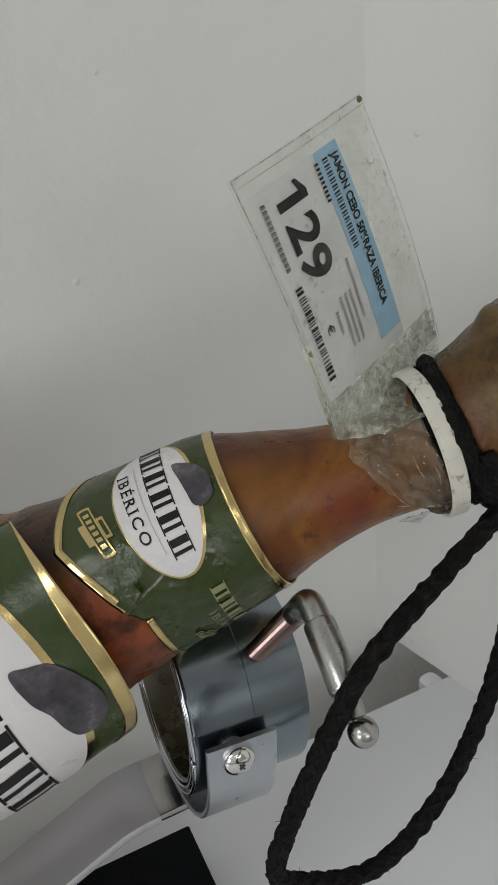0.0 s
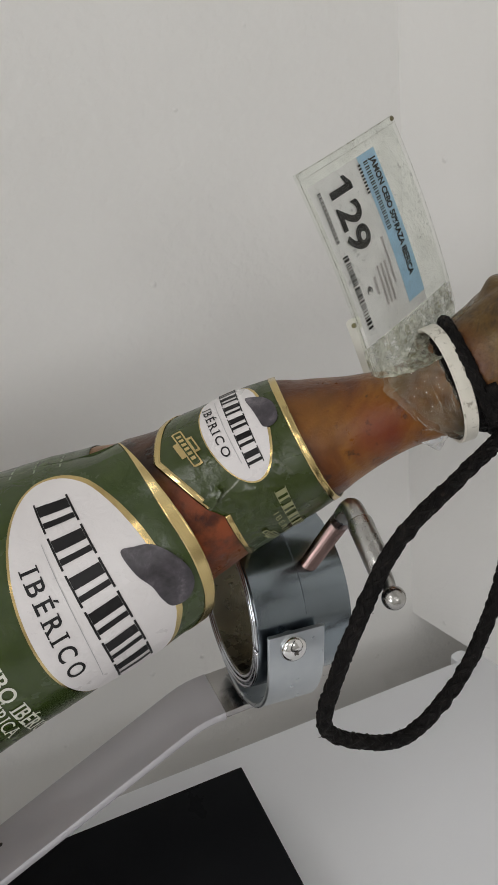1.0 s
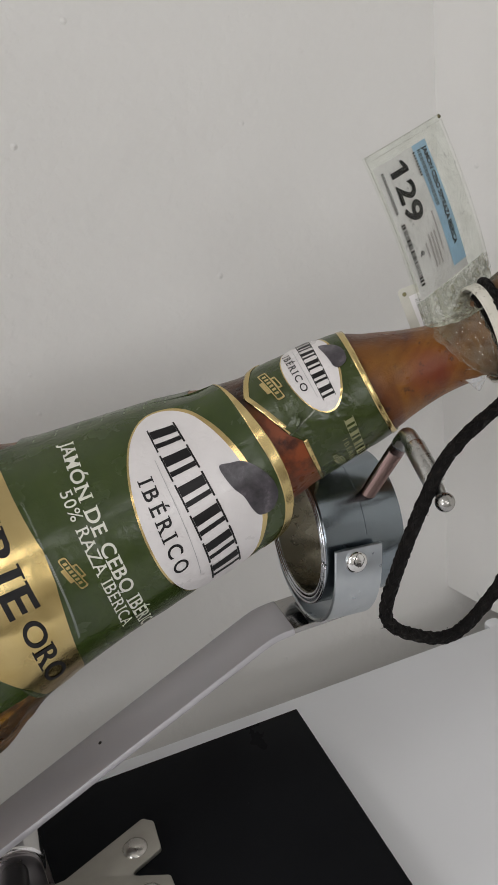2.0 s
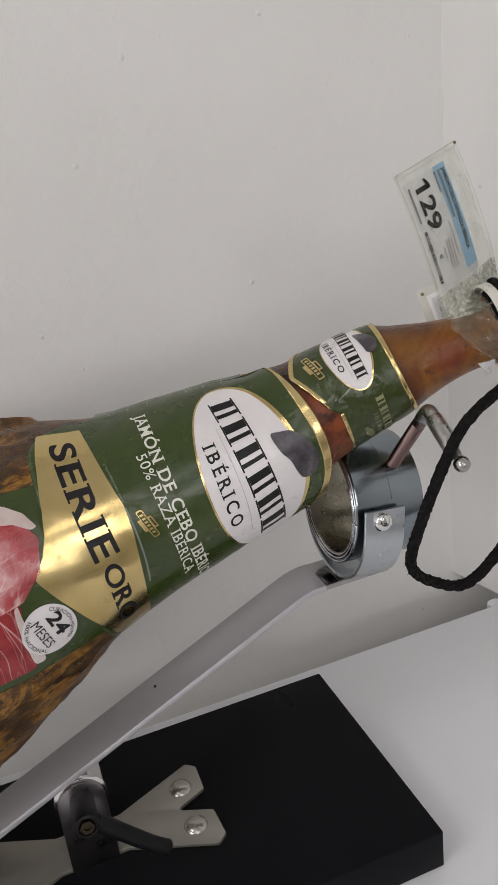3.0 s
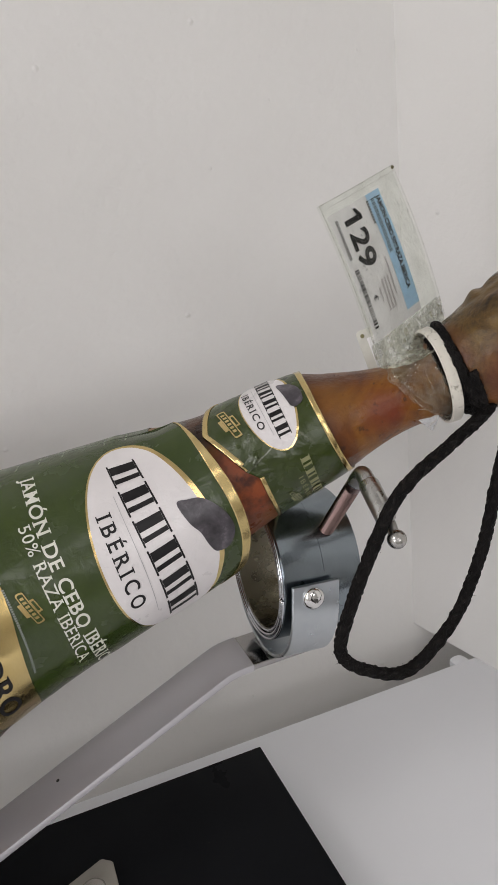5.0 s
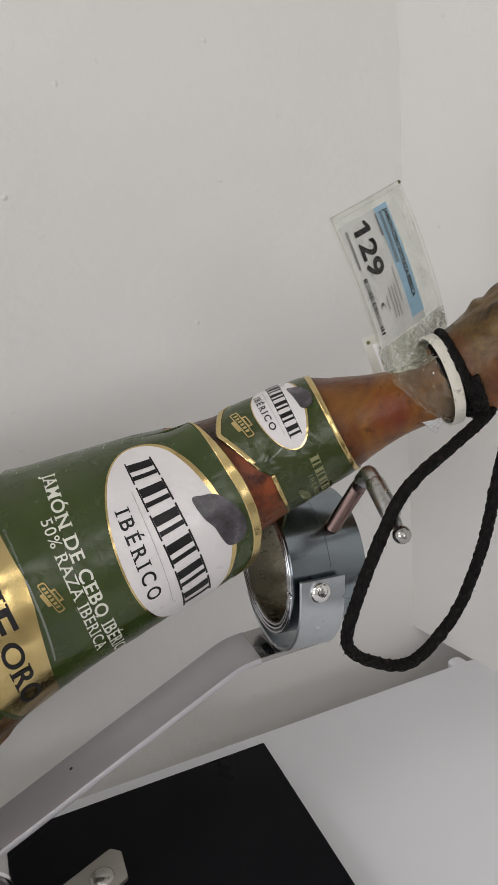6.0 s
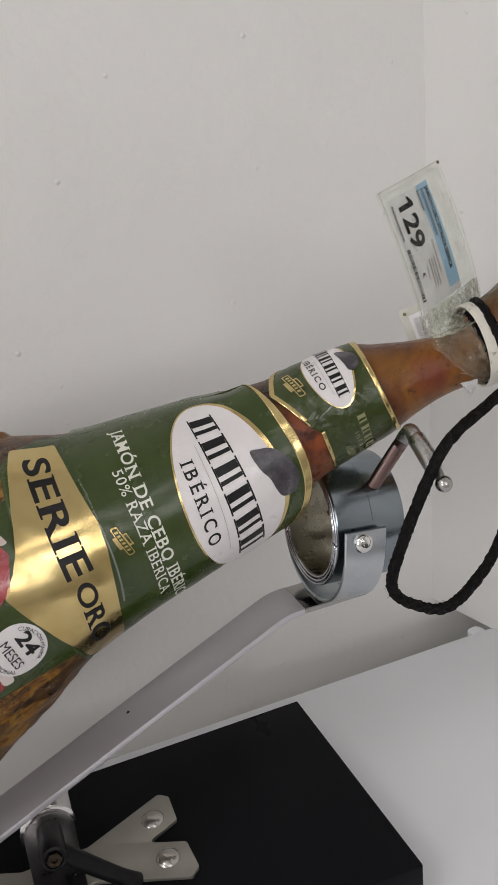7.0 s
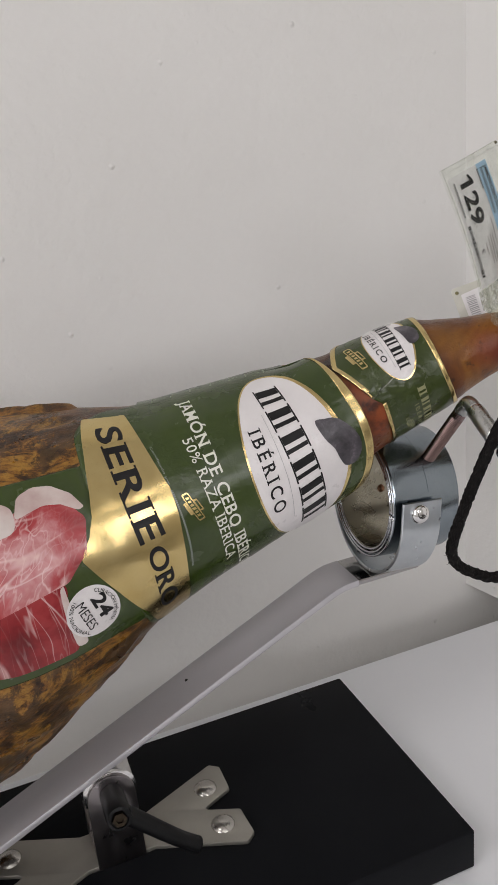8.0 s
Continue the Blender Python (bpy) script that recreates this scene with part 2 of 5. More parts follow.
def clear_film(name, rough, tint, haze, relief, bend=0.4, blend=0.30, specks=0.0):
    """Thin clear plastic: see-through, glossy towards its edges, milky and dirty in patches."""
    m = Nodes(name, 0.5)
    m.colour(m.mix(m.ramp(m.noise(max(130, relief), 6, 0.7), (0.52, 0.0), (0.62, 1.0)), tint, (tint[0] * 0.45, tint[1] * 0.42, tint[2] * 0.28)))
    m.bump(m.noise(relief, 5), bend, 0.0012)
    normal = m.bsdf.inputs["Normal"].links[0].from_socket
    see, gloss, weight = (m.tree.nodes.new("ShaderNode" + n) for n in ("BsdfTransparent", "BsdfGlossy", "LayerWeight"))
    see.inputs[0].default_value = (0.965, 0.98, 0.955, 1)
    gloss.inputs["Roughness"].default_value = rough
    weight.inputs["Blend"].default_value = blend
    m.tree.links.new(normal, gloss.inputs["Normal"])
    m.tree.links.new(normal, weight.inputs["Normal"])
    film, both = m.tree.nodes.new("ShaderNodeMixShader"), m.tree.nodes.new("ShaderNodeMixShader")
    m.tree.links.new(weight.outputs["Fresnel"], film.inputs[0])
    m.tree.links.new(see.outputs[0], film.inputs[1])
    m.tree.links.new(gloss.outputs[0], film.inputs[2])
    m.tree.links.new(m.ramp(m.noise(max(70, relief * 0.8), 6, 0.7), (0.40, haze[0]), (0.62, haze[1])), both.inputs[0])
    m.tree.links.new(film.outputs[0], both.inputs[1])
    m.tree.links.new(m.bsdf.outputs[0], both.inputs[2])
    last = both.outputs[0]
    if specks:
        dirt, dark = m.tree.nodes.new("ShaderNodeMixShader"), m.tree.nodes.new("ShaderNodeBsdfDiffuse")
        dark.inputs[0].default_value = (0.075, 0.072, 0.040, 1)
        spots = m.mix(1.0, m.ramp(m.noise(430, 3, 0.6), (0.60, 0.0), (0.66, specks)), m.ramp(m.noise(60, 3), (0.45, 0.0), (0.62, 1.0)), "MULTIPLY")
        m.tree.links.new(spots, dirt.inputs[0])
        m.tree.links.new(last, dirt.inputs[1])
        m.tree.links.new(dark.outputs[0], dirt.inputs[2])
        last = dirt.outputs[0]
    m.tree.links.new(last, m.tree.nodes["Material Output"].inputs[0])
    return m.mat


WALL, TABLE, BOARD = wall_paint(), table_laminate(), board_laminate()
ZINC, STEEL, NICKEL, CHROME, LEVER = zinc(), brushed_steel(), nickel_plate(), chrome(), black_plastic()
SATIN = zinc("satin_turned_steel", (0.46, 0.455, 0.44), 0.28, 0.03)
BALL = zinc("worn_ball_steel", (0.42, 0.41, 0.39), 0.24, 0.05)
LIP = zinc("bright_ring_lip", (0.62, 0.63, 0.66), 0.16, 0.03)
RINGSTEEL = zinc("blued_zinc_steel", (0.25, 0.285, 0.31), 0.20)
BRASSY = zinc("yellowed_inner_steel", (0.34, 0.315, 0.25), 0.26)
SKIN = ham_skin()
GREEN = coated_paper("green_label_paper", (0.027, 0.044, 0.0078), (0.040, 0.061, 0.0108), 0.22)
GREEN_SMALL = coated_paper("olive_label_paper", (0.029, 0.043, 0.007), (0.038, 0.055, 0.010), cracked=(0.1790, -0.0760, 0.1920))
WHITE_PRINT = coated_paper("white_print", (0.66, 0.63, 0.63), (0.74, 0.71, 0.71), 0.3, 0.2)
BLACK_PRINT = black_print()
CREAM_PRINT = plain("cream_print", (0.66, 0.66, 0.58), 0.35)
SHADED_PRINT = shaded_print()
DULL_GOLD = plain("dull_gold_print", (0.26, 0.26, 0.13), 0.35)
RED_PRINT = plain("faded_brown_print", (0.26, 0.20, 0.20), 0.45)
FAINT = plain("faint_grey_print", (0.22, 0.25, 0.18), 0.4)
PALE_PRINT = plain("pale_green_print", (0.26, 0.28, 0.25), 0.4)
GREY_LINE = plain("light_grey_print", (0.42, 0.41, 0.42), 0.4)
GOLD, FAT, CORD = gold_foil(), printed_fat(), cord_fibre()
MEAT = cut_ham("printed_ham_slice", (0.24, 0.013, 0.017), (0.37, 0.046, 0.052), (0.52, 0.23, 0.235), ((150, 0.030, 0.42, 1.00), (90, 0.018, 0.55, 0.85), (60, 0.012, 0.70, 1.25), (45, 0.016, 0.60, 0.35)))
MEAT_DARK = cut_ham("printed_dark_ham_slice", (0.12, 0.004, 0.007), (0.23, 0.012, 0.016), (0.33, 0.034, 0.038), ((70, 0.012, 0.55, 1.75), (38, 0.016, 0.75, 1.95), (120, 0.020, 0.25, 1.6)))
RING_WHITE = dirty_plastic()
TAG_PAPER = plain("tag_paper", (0.90, 0.88, 0.885), 0.5, 0.03)
TAG_BLUE = plain("pale_blue_print", (0.47, 0.70, 0.90), 0.5, 0.08)
CARD_WHITE = plain("card_cream", (0.66, 0.65, 0.58), 0.45, 0.08)
SLEEVE = clear_film("clear_plastic_sleeve", 0.18, (0.66, 0.66, 0.62), (0.01, 0.09), 60, 0.25, 0.20, 0.28)
SLEEVE_WORN = clear_film("worn_milky_plastic", 0.2, (0.60, 0.61, 0.52), (0.16, 0.70), 260, 1.0, 0.26, 1.0)
CRUMPLE = clear_film("crumpled_plastic", 0.07, (0.50, 0.43, 0.34), (0.03, 0.24), 70, 0.03, 0.20)
FILM_RIM = clear_film("film_rim", 0.10, (0.56, 0.52, 0.44), (0.25, 0.60), 200, 0.3, 0.4)
DARK_HOLE = plain("dark_hole", (0.02, 0.018, 0.016), 0.6)

# ---- building helpers ----


def thing(name, label, category, at=(0, 0, 0), group="", kind=""):
    ob = new(name)
    ob.location = at
    ob.empty_display_size = 0.02
    return tagged(ob, label, category, group, kind)


def mesh_of(bm, name, smooth=False):
    me = bpy.data.meshes.new(name)
    bmesh.ops.recalc_face_normals(bm, faces=bm.faces)
    bm.to_mesh(me)
    bm.free()
    if smooth:
        for poly in me.polygons:
            poly.use_smooth = True
    return me


def part(name, bm, material, parent=None, label="", smooth=False):
    me = mesh_of(bm, name, smooth)
    me.materials.append(material)
    ob = new(name, me)
    if parent:
        ob.parent = parent
        shift = Vector(parent.location)
        if parent.parent:
            shift += Vector(parent.parent.location)
        me.transform(Matrix.Translation(-shift))
    if label:
        tagged(ob, label)
    return ob


def sharp(ob, degrees=35):
    """Smooth shading that keeps hard edges hard."""
    me = ob.data
    for poly in me.polygons:
        poly.use_smooth = True
    me.set_sharp_from_angle(angle=radians(degrees))
    return ob


def block(lo, hi, bevel=0.0, segments=2, bm=None):
    bm2 = bmesh.new()
    bmesh.ops.create_cube(bm2, size=1)
    for v in bm2.verts:
        v.co = Vector([lo[i] + (v.co[i] + 0.5) * (hi[i] - lo[i]) for i in range(3)])
    if bevel:
        bmesh.ops.bevel(bm2, geom=bm2.edges[:], offset=bevel, segments=segments, profile=0.5, affect="EDGES")
    return bm2


def prism(outline, low, high, m=Matrix(), bevel=0.0):
    """A flat plate of an outline in x, y between two heights, placed by m."""
    bm = bmesh.new()
    face = bm.faces.new([bm.verts.new((x, y, low)) for x, y in outline])
    top = bmesh.ops.extrude_face_region(bm, geom=[face])
    for v in [g for g in top["geom"] if isinstance(g, bmesh.types.BMVert)]:
        v.co.z = high
    bmesh.ops.recalc_face_normals(bm, faces=bm.faces)
    if bevel:
        edges = [e for e in bm.edges if abs(e.verts[0].co.z - e.verts[1].co.z) < 1e-7]
        bmesh.ops.bevel(bm, geom=edges, offset=bevel, segments=2, profile=0.5, affect="EDGES")
    bmesh.ops.transform(bm, matrix=m, verts=bm.verts)
    return bm


def rounded(points, radius, steps=5):
    """An outline with its corners rounded."""
    out, n = [], len(points)
    for i in range(n):
        p, q, r = (Vector(points[(i + k) % n]) for k in (-1, 0, 1))
        a, b = (p - q).normalized(), (r - q).normalized()
        d = min(radius / max(0.2, math.tan(a.angle(b) / 2)), (p - q).length * 0.45, (r - q).length * 0.45)
        s, e = q + a * d, q + b * d
        for k in range(steps + 1):
            t = k / steps
            out.append(tuple((1 - t) ** 2 * s + 2 * t * (1 - t) * q + t * t * e))
    return out


def basis(direction, up=(0, 0, 1)):
    z = Vector(direction).normalized()
    x = Vector(up).cross(z)
    x = x.normalized() if x.length > 1e-5 else Vector((1, 0, 0))
    return x, z.cross(x), z


def lathe(profile, base, direction, sides=32):
    """A turned body: pairs of radius and height along a direction from a base point."""
    x, y, z = basis(direction)
    bm, rings = bmesh.new(), []
    for r, h in profile:
        c = Vector(base) + z * h
        if r < 1e-6:
            rings.append([bm.verts.new(c)])
        else:
            rings.append([bm.verts.new(c + r * (math.cos(a) * x + math.sin(a) * y)) for a in (2 * math.pi * k / sides for k in range(sides))])
    for a, b in zip(rings, rings[1:]):
        for k in range(sides):
            j = (k + 1) % sides
            if len(a) == 1 and len(b) == 1:
                continue
            if len(a) == 1:
                bm.faces.new((a[0], b[j], b[k]))
            elif len(b) == 1:
                bm.faces.new((a[k], a[j], b[0]))
            else:
                bm.faces.new((a[k], a[j], b[j], b[k]))
    return bm


def glide(points, n):
    """A smooth line of n + 1 points through the given ones."""
    pts = [Vector(p) for p in points]
    pts = [2 * pts[0] - pts[1], *pts, 2 * pts[-1] - pts[-2]]
    out = []
    for k in range(n + 1):
        f = k / n * (len(pts) - 3)
        i = min(int(f), len(pts) - 4)
        t = f - i
        a, b, c, d = pts[i:i + 4]
        out.append(0.5 * (2 * b + (c - a) * t + (2 * a - 5 * b + 4 * c - d) * t * t + (3 * b - a - 3 * c + d) * t ** 3))
    return out


def frames_along(line):
    """Tangent and two cross directions at each point, without twist."""
    out, x = [], None
    for i, p in enumerate(line):
        t = (line[min(i + 1, len(line) - 1)] - line[max(i - 1, 0)]).normalized()
        if x is None:
            x = t.orthogonal().normalized()
        x = (x - t * x.dot(t)).normalized()
        out.append((t, x, t.cross(x)))
    return out


def tube(line, radius, sides=10, bm=None, closed_ends=True):
    bm = bm or bmesh.new()
    rings = []
    for i, (p, (t, x, y)) in enumerate(zip(line, frames_along(line))):
        r = radius(i / (len(line) - 1)) if callable(radius) else radius
        rings.append([bm.verts.new(p + r * (math.cos(a) * x + math.sin(a) * y)) for a in (2 * math.pi * k / sides for k in range(sides))])
    for a, b in zip(rings, rings[1:]):
        for k in range(sides):
            j = (k + 1) % sides
            bm.faces.new((a[k], a[j], b[j], b[k]))
    if closed_ends:
        bm.faces.new(rings[0][::-1])
        bm.faces.new(rings[-1])
    return bm

# ---- the room ----
BACK_Y, RIGHT_X, SLANT, TABLE_Z = 0.128, 0.230, 0.23, 0.7405
FRONT_Y = -4.0


def setting(name, bm, material, label, category):
    ob = part(name, bm, material)
    return tagged(ob, label, category, kind="structure")


def pieced(*boxes):
    """One mesh from several butted blocks."""
    bm = bmesh.new()
    for lo, hi in boxes:
        me = bpy.data.meshes.new("piece")
        b = block(lo, hi)
        b.to_mesh(me)
        b.free()
        bm.from_mesh(me)
        bpy.data.meshes.remove(me)
    return bm


def beside(y, off=0.0):
    """The side wall's face at a depth: it opens outwards towards the room."""
    return RIGHT_X + SLANT * (BACK_Y - y) + off


def side_wall():
    bm = bmesh.new()
    for off, low, high in ((0.10, 0.0, TABLE_Z - 0.0002), (0.0, TABLE_Z - 0.0002, 2.7)):
        outline = [(beside(BACK_Y, off), BACK_Y), (beside(-1.2, off), -1.2), (beside(-1.2, 0.14), -1.2), (beside(BACK_Y, 0.14), BACK_Y)]
        me = bpy.data.meshes.new("piece")
        b = prism(outline, low, high)
        b.to_mesh(me)
        b.free()
        bm.from_mesh(me)
        bpy.data.meshes.remove(me)
    return bm


F0, F1, R1, B1 = FRONT_Y - 0.12, FRONT_Y, 2.4, BACK_Y + 0.12
setting("wall_back", block((-3.0, BACK_Y, 0.0), (R1, B1, 2.7)), WALL, "white painted plaster wall behind the table", "wall")
setting("wall_right", side_wall(), WALL, "white painted partition wall standing on the table end", "wall")
setting("wall_left", pieced(((-3.12, F1, 0.0), (-3.0, B1, 1.08)), ((-3.12, F1, 2.22), (-3.0, B1, 2.7)), ((-3.12, F1, 1.08), (-3.0, -2.82, 2.22)), ((-3.12, -1.38, 1.08), (-3.0, B1, 2.22))), WALL, "plain white wall with a side window", "wall")
setting("wall_far", block((R1, F1, 0.0), (R1 + 0.12, B1, 2.7)), WALL, "plain white wall beyond the partition", "wall")
setting("wall_front", pieced(((-3.12, F0, 0.0), (R1 + 0.12, F1, 1.48)), ((-3.12, F0, 2.42), (R1 + 0.12, F1, 2.7)), ((-3.12, F0, 1.48), (-0.62, F1, 2.42)), ((0.72, F0, 1.48), (R1 + 0.12, F1, 2.42))), WALL, "plain white wall with a high shop window", "wall")
setting("ceiling", block((-3.12, F0, 2.7), (R1 + 0.12, B1, 2.8)), WALL, "plain white ceiling of the shop", "ceiling")
setting("floor", block((-3.12, F0, -0.1), (R1 + 0.12, B1, 0.0)), plain("grey_floor_tile", (0.42, 0.41, 0.39), 0.4), "plain grey shop floor", "floor")


def white_table():
    table = thing("table", "white laminate table standing against the side wall", "table", (-0.4, -0.3, 0))
    left, front, back = -1.15, -0.72, 0.0485
    right = beside(back, 0.003)
    outline = [(left, front), (beside(front, 0.003), front), (beside(back - 0.006, 0.003), back - 0.006), (right - 0.004, back), (left, back)]
    sharp(part("tabletop", prism(outline, TABLE_Z - 0.03, TABLE_Z, bevel=0.0015), TABLE, table))
    for x in (left + 0.05, right - 0.05):
        for y in (front + 0.05, back - 0.05):
            part("leg", block((x - 0.02, y - 0.02, 0), (x + 0.02, y + 0.02, TABLE_Z - 0.03), 0.002), STEEL, table, "square steel leg")
    stop = rounded([(right - 0.024, back - 0.004), (right - 0.026, back + 0.013), (right - 0.010, back + 0.015), (right - 0.006, back - 0.004)], 0.007, 6)
    sharp(part("edge_stop", prism(stop, TABLE_Z - 0.020, TABLE_Z - 0.002, bevel=0.002), TABLE, table, "small rounded white stop on the back edge"))


white_table()

# ---- the ham stand ----
TOP = 0.774  # the board's upper face


def ham_stand():
    stand = thing("ham_stand", "ham stand with black board, sloping steel bar and clamp ring", "ham stand", (-0.2, -0.1, TABLE_Z))
    sharp(part("board", block((-0.47, -0.2, TABLE_Z + 0.0005), (0, 0, TOP), 0.0014, 3), BOARD, stand, "black laminated base board"))

    # fish-tailed foot plates and the bracket between them
    px, py = -0.2305, -0.0965
    plate_z = TOP + 0.0035
    half = ((0.012, 0.0165), (0.024, 0.0165), (0.0845, 0.0425), (0.0915, 0.0365), (0.0905, 0.0115))
    for side in (1, -1):
        outline = [(px + side * a, py + b) for a, b in (*half, (0.0645, 0.0), *((a, -b) for a, b in half[::-1]))]
        plate = sharp(part("foot_plate", prism(rounded(outline[::side], 0.0032), TOP, plate_z, bevel=0.0006), NICKEL, stand, "satin nickel foot plate with a fish-tail end"))
        for b in (0.0198, -0.0198):
            sharp(part("rivet", lathe([(0.0, 0.0040), (0.0026, 0.0039), (0.0054, 0.0031), (0.0074, 0.0018), (0.0086, 0.0005), (0.0088, 0.0)], (px + side * 0.0738, py + b, plate_z), (0, 0, 1), 28), RIVET, plate, "domed steel rivet"), 60)
    arch = [(-0.0170, 0.0), (0.0170, 0.0)] + [(0.0165 * math.cos(a), 0.058 + 0.0165 * math.sin(a)) for a in (math.pi * k / 14 for k in range(15))]
    for y in (py - 0.0160, py + 0.0185):
        sharp(part("bracket", prism(arch, -0.0015, 0.0015, pose(px, y, TOP, 90), 0.0005), BRACKET, stand, "upright dark steel bracket"))
    part("bracket_floor", block((px - 0.0165, py - 0.0145, TOP + 0.0005), (px + 0.0165, py + 0.0170, TOP + 0.005), 0.0008), BRACKET, stand)
    sharp(part("pivot_sleeve", lathe([(0.0, 0.0), (0.0165, 0.0), (0.0186, 0.001), (0.0186, 0.030), (0.0165, 0.031), (0.0, 0.031)], (px, py - 0.0143, TOP + 0.0585), (0, 1, 0), 48), CHROME, stand, "polished pivot sleeve"))

    # clamping lever
    hub, tip = Vector((px, py - 0.0178, TOP + 0.0610)), Vector((-0.2316, -0.1475, 0.8425))
    d = (tip - hub).normalized()
    n = (tip - hub).length
    lever = sharp(part("lever", lathe([(0.0, 0.0), (0.0078, 0.0), (0.0082, 0.002), (0.0084, n - 0.012), (0.0086, n - 0.004), (0.0078, n - 0.0005), (0.0060, n), (0.0060, n - 0.002), (0.0, n - 0.002)], hub, d, 30), LEVER, stand, "black plastic clamping lever"), 50)
    grip = [tip - d * 0.010 + Vector(q) for q in ((0.002, 0.0, -0.001), (0.012, -0.0015, -0.0105), (0.026, -0.0035, -0.0245), (0.0375, -0.005, -0.0355), (0.0455, -0.0055, -0.0425), (0.0490, -0.0055, -0.0455))]
    part("grip", tube(glide(grip, 26), lambda f: (0.0063 - 0.0014 * f + 0.0024 * max(0.0, f - 0.6)) * (1.0 if f < 0.93 else math.sqrt(max(0.05, 1 - ((f - 0.93) / 0.075) ** 2))), 18), LEVER, lever, smooth=True)
    sharp(part("bolt", lathe([(0.0, -0.0004), (0.0022, -0.0004), (0.0024, 0.0010), (0.0048, 0.0012), (0.0052, -0.002)], tip, d, 6), zinc("yellow_passivated_bolt", (0.045, 0.034, 0.024), 0.4), lever, "yellowish bolt head"))

    # sloping bar, bent level under the ring
    y0, y1, th = -0.112, -0.0775, 0.005
    line = [(-0.352, 0.8015), (-0.3, 0.8245), (-0.16, 0.8885), (-0.058, 0.9345), (-0.0515, 0.9371), (-0.0455, 0.9386), (-0.0400, 0.9392), (-0.0345, 0.9394)]

    def strip(line, y0, y1, th, chamfer):
        """A flat bar that follows a line seen from the side, with chamfered long edges."""
        bm, rows = bmesh.new(), []
        for i, (x, z) in enumerate(line):
            a, b = Vector(line[max(0, i - 1)]), Vector(line[min(len(line) - 1, i + 1)])
            n = (b - a).normalized()
            dx, dz = n.y * th, -n.x * th
            rows.append([bm.verts.new(p) for p in ((x, y0, z), (x, y1, z), (x + dx, y1, z + dz), (x + dx, y0, z + dz))])
        for a, b in zip(rows, rows[1:]):
            for k in range(4):
                bm.faces.new((a[k], a[(k + 1) % 4], b[(k + 1) % 4], b[k]))
        bm.faces.new(rows[0])
        bm.faces.new(rows[-1])
        bmesh.ops.recalc_face_normals(bm, faces=bm.faces)
        bmesh.ops.bevel(bm, geom=[e for e in bm.edges if abs(e.verts[0].co.x - e.verts[1].co.x) > 0.003], offset=chamfer, segments=1 if chamfer > 0.001 else 2, profile=0.5, affect="EDGES")
        return bm

    bm = strip(line, y0, y1, th, 0.0007)
    # the bar's level end split off, shinier and tinted darker for the ring's reflection
    sharp(part("strap", strip([(-0.0343, 0.9392), (-0.0200, 0.9393), (0.0150, 0.9396)], y0 + 0.0005, y1 - 0.0005, 0.0042, 0.0005), BAR_END, stand, "bar's level end under the collar, darker for the ring's reflection"))
    bar = sharp(part("bar", bm, STEEL, stand, "brushed flat steel bar"))
    part("pin_hole", lathe([(0.0, 0.0003), (0.0010, 0.0003), (0.0012, 0.0)], (-0.1633, -0.0905, 0.8871), (-0.41, 0, 0.91), 14), DARK_HOLE, bar, "tiny dark hole")
    part("end_block", block((-0.352, y0 + 0.004, TOP), (-0.330, y1 - 0.004, 0.806), 0.001), BRACKET, stand, "dark steel stop under the bar's foot")
    return stand


BAR_END = zinc("shiny_dark_bar_end", (0.40, 0.385, 0.37), 0.16)
BRACKET = zinc("dark_bracket_steel", (0.30, 0.275, 0.275), 0.30)
RIVET = zinc("polished_rivet_steel", (0.47, 0.45, 0.415), 0.24, 0.03)
stand = ham_stand()


SLOT = plain("dark_slot", (0.07, 0.065, 0.06), 0.5)


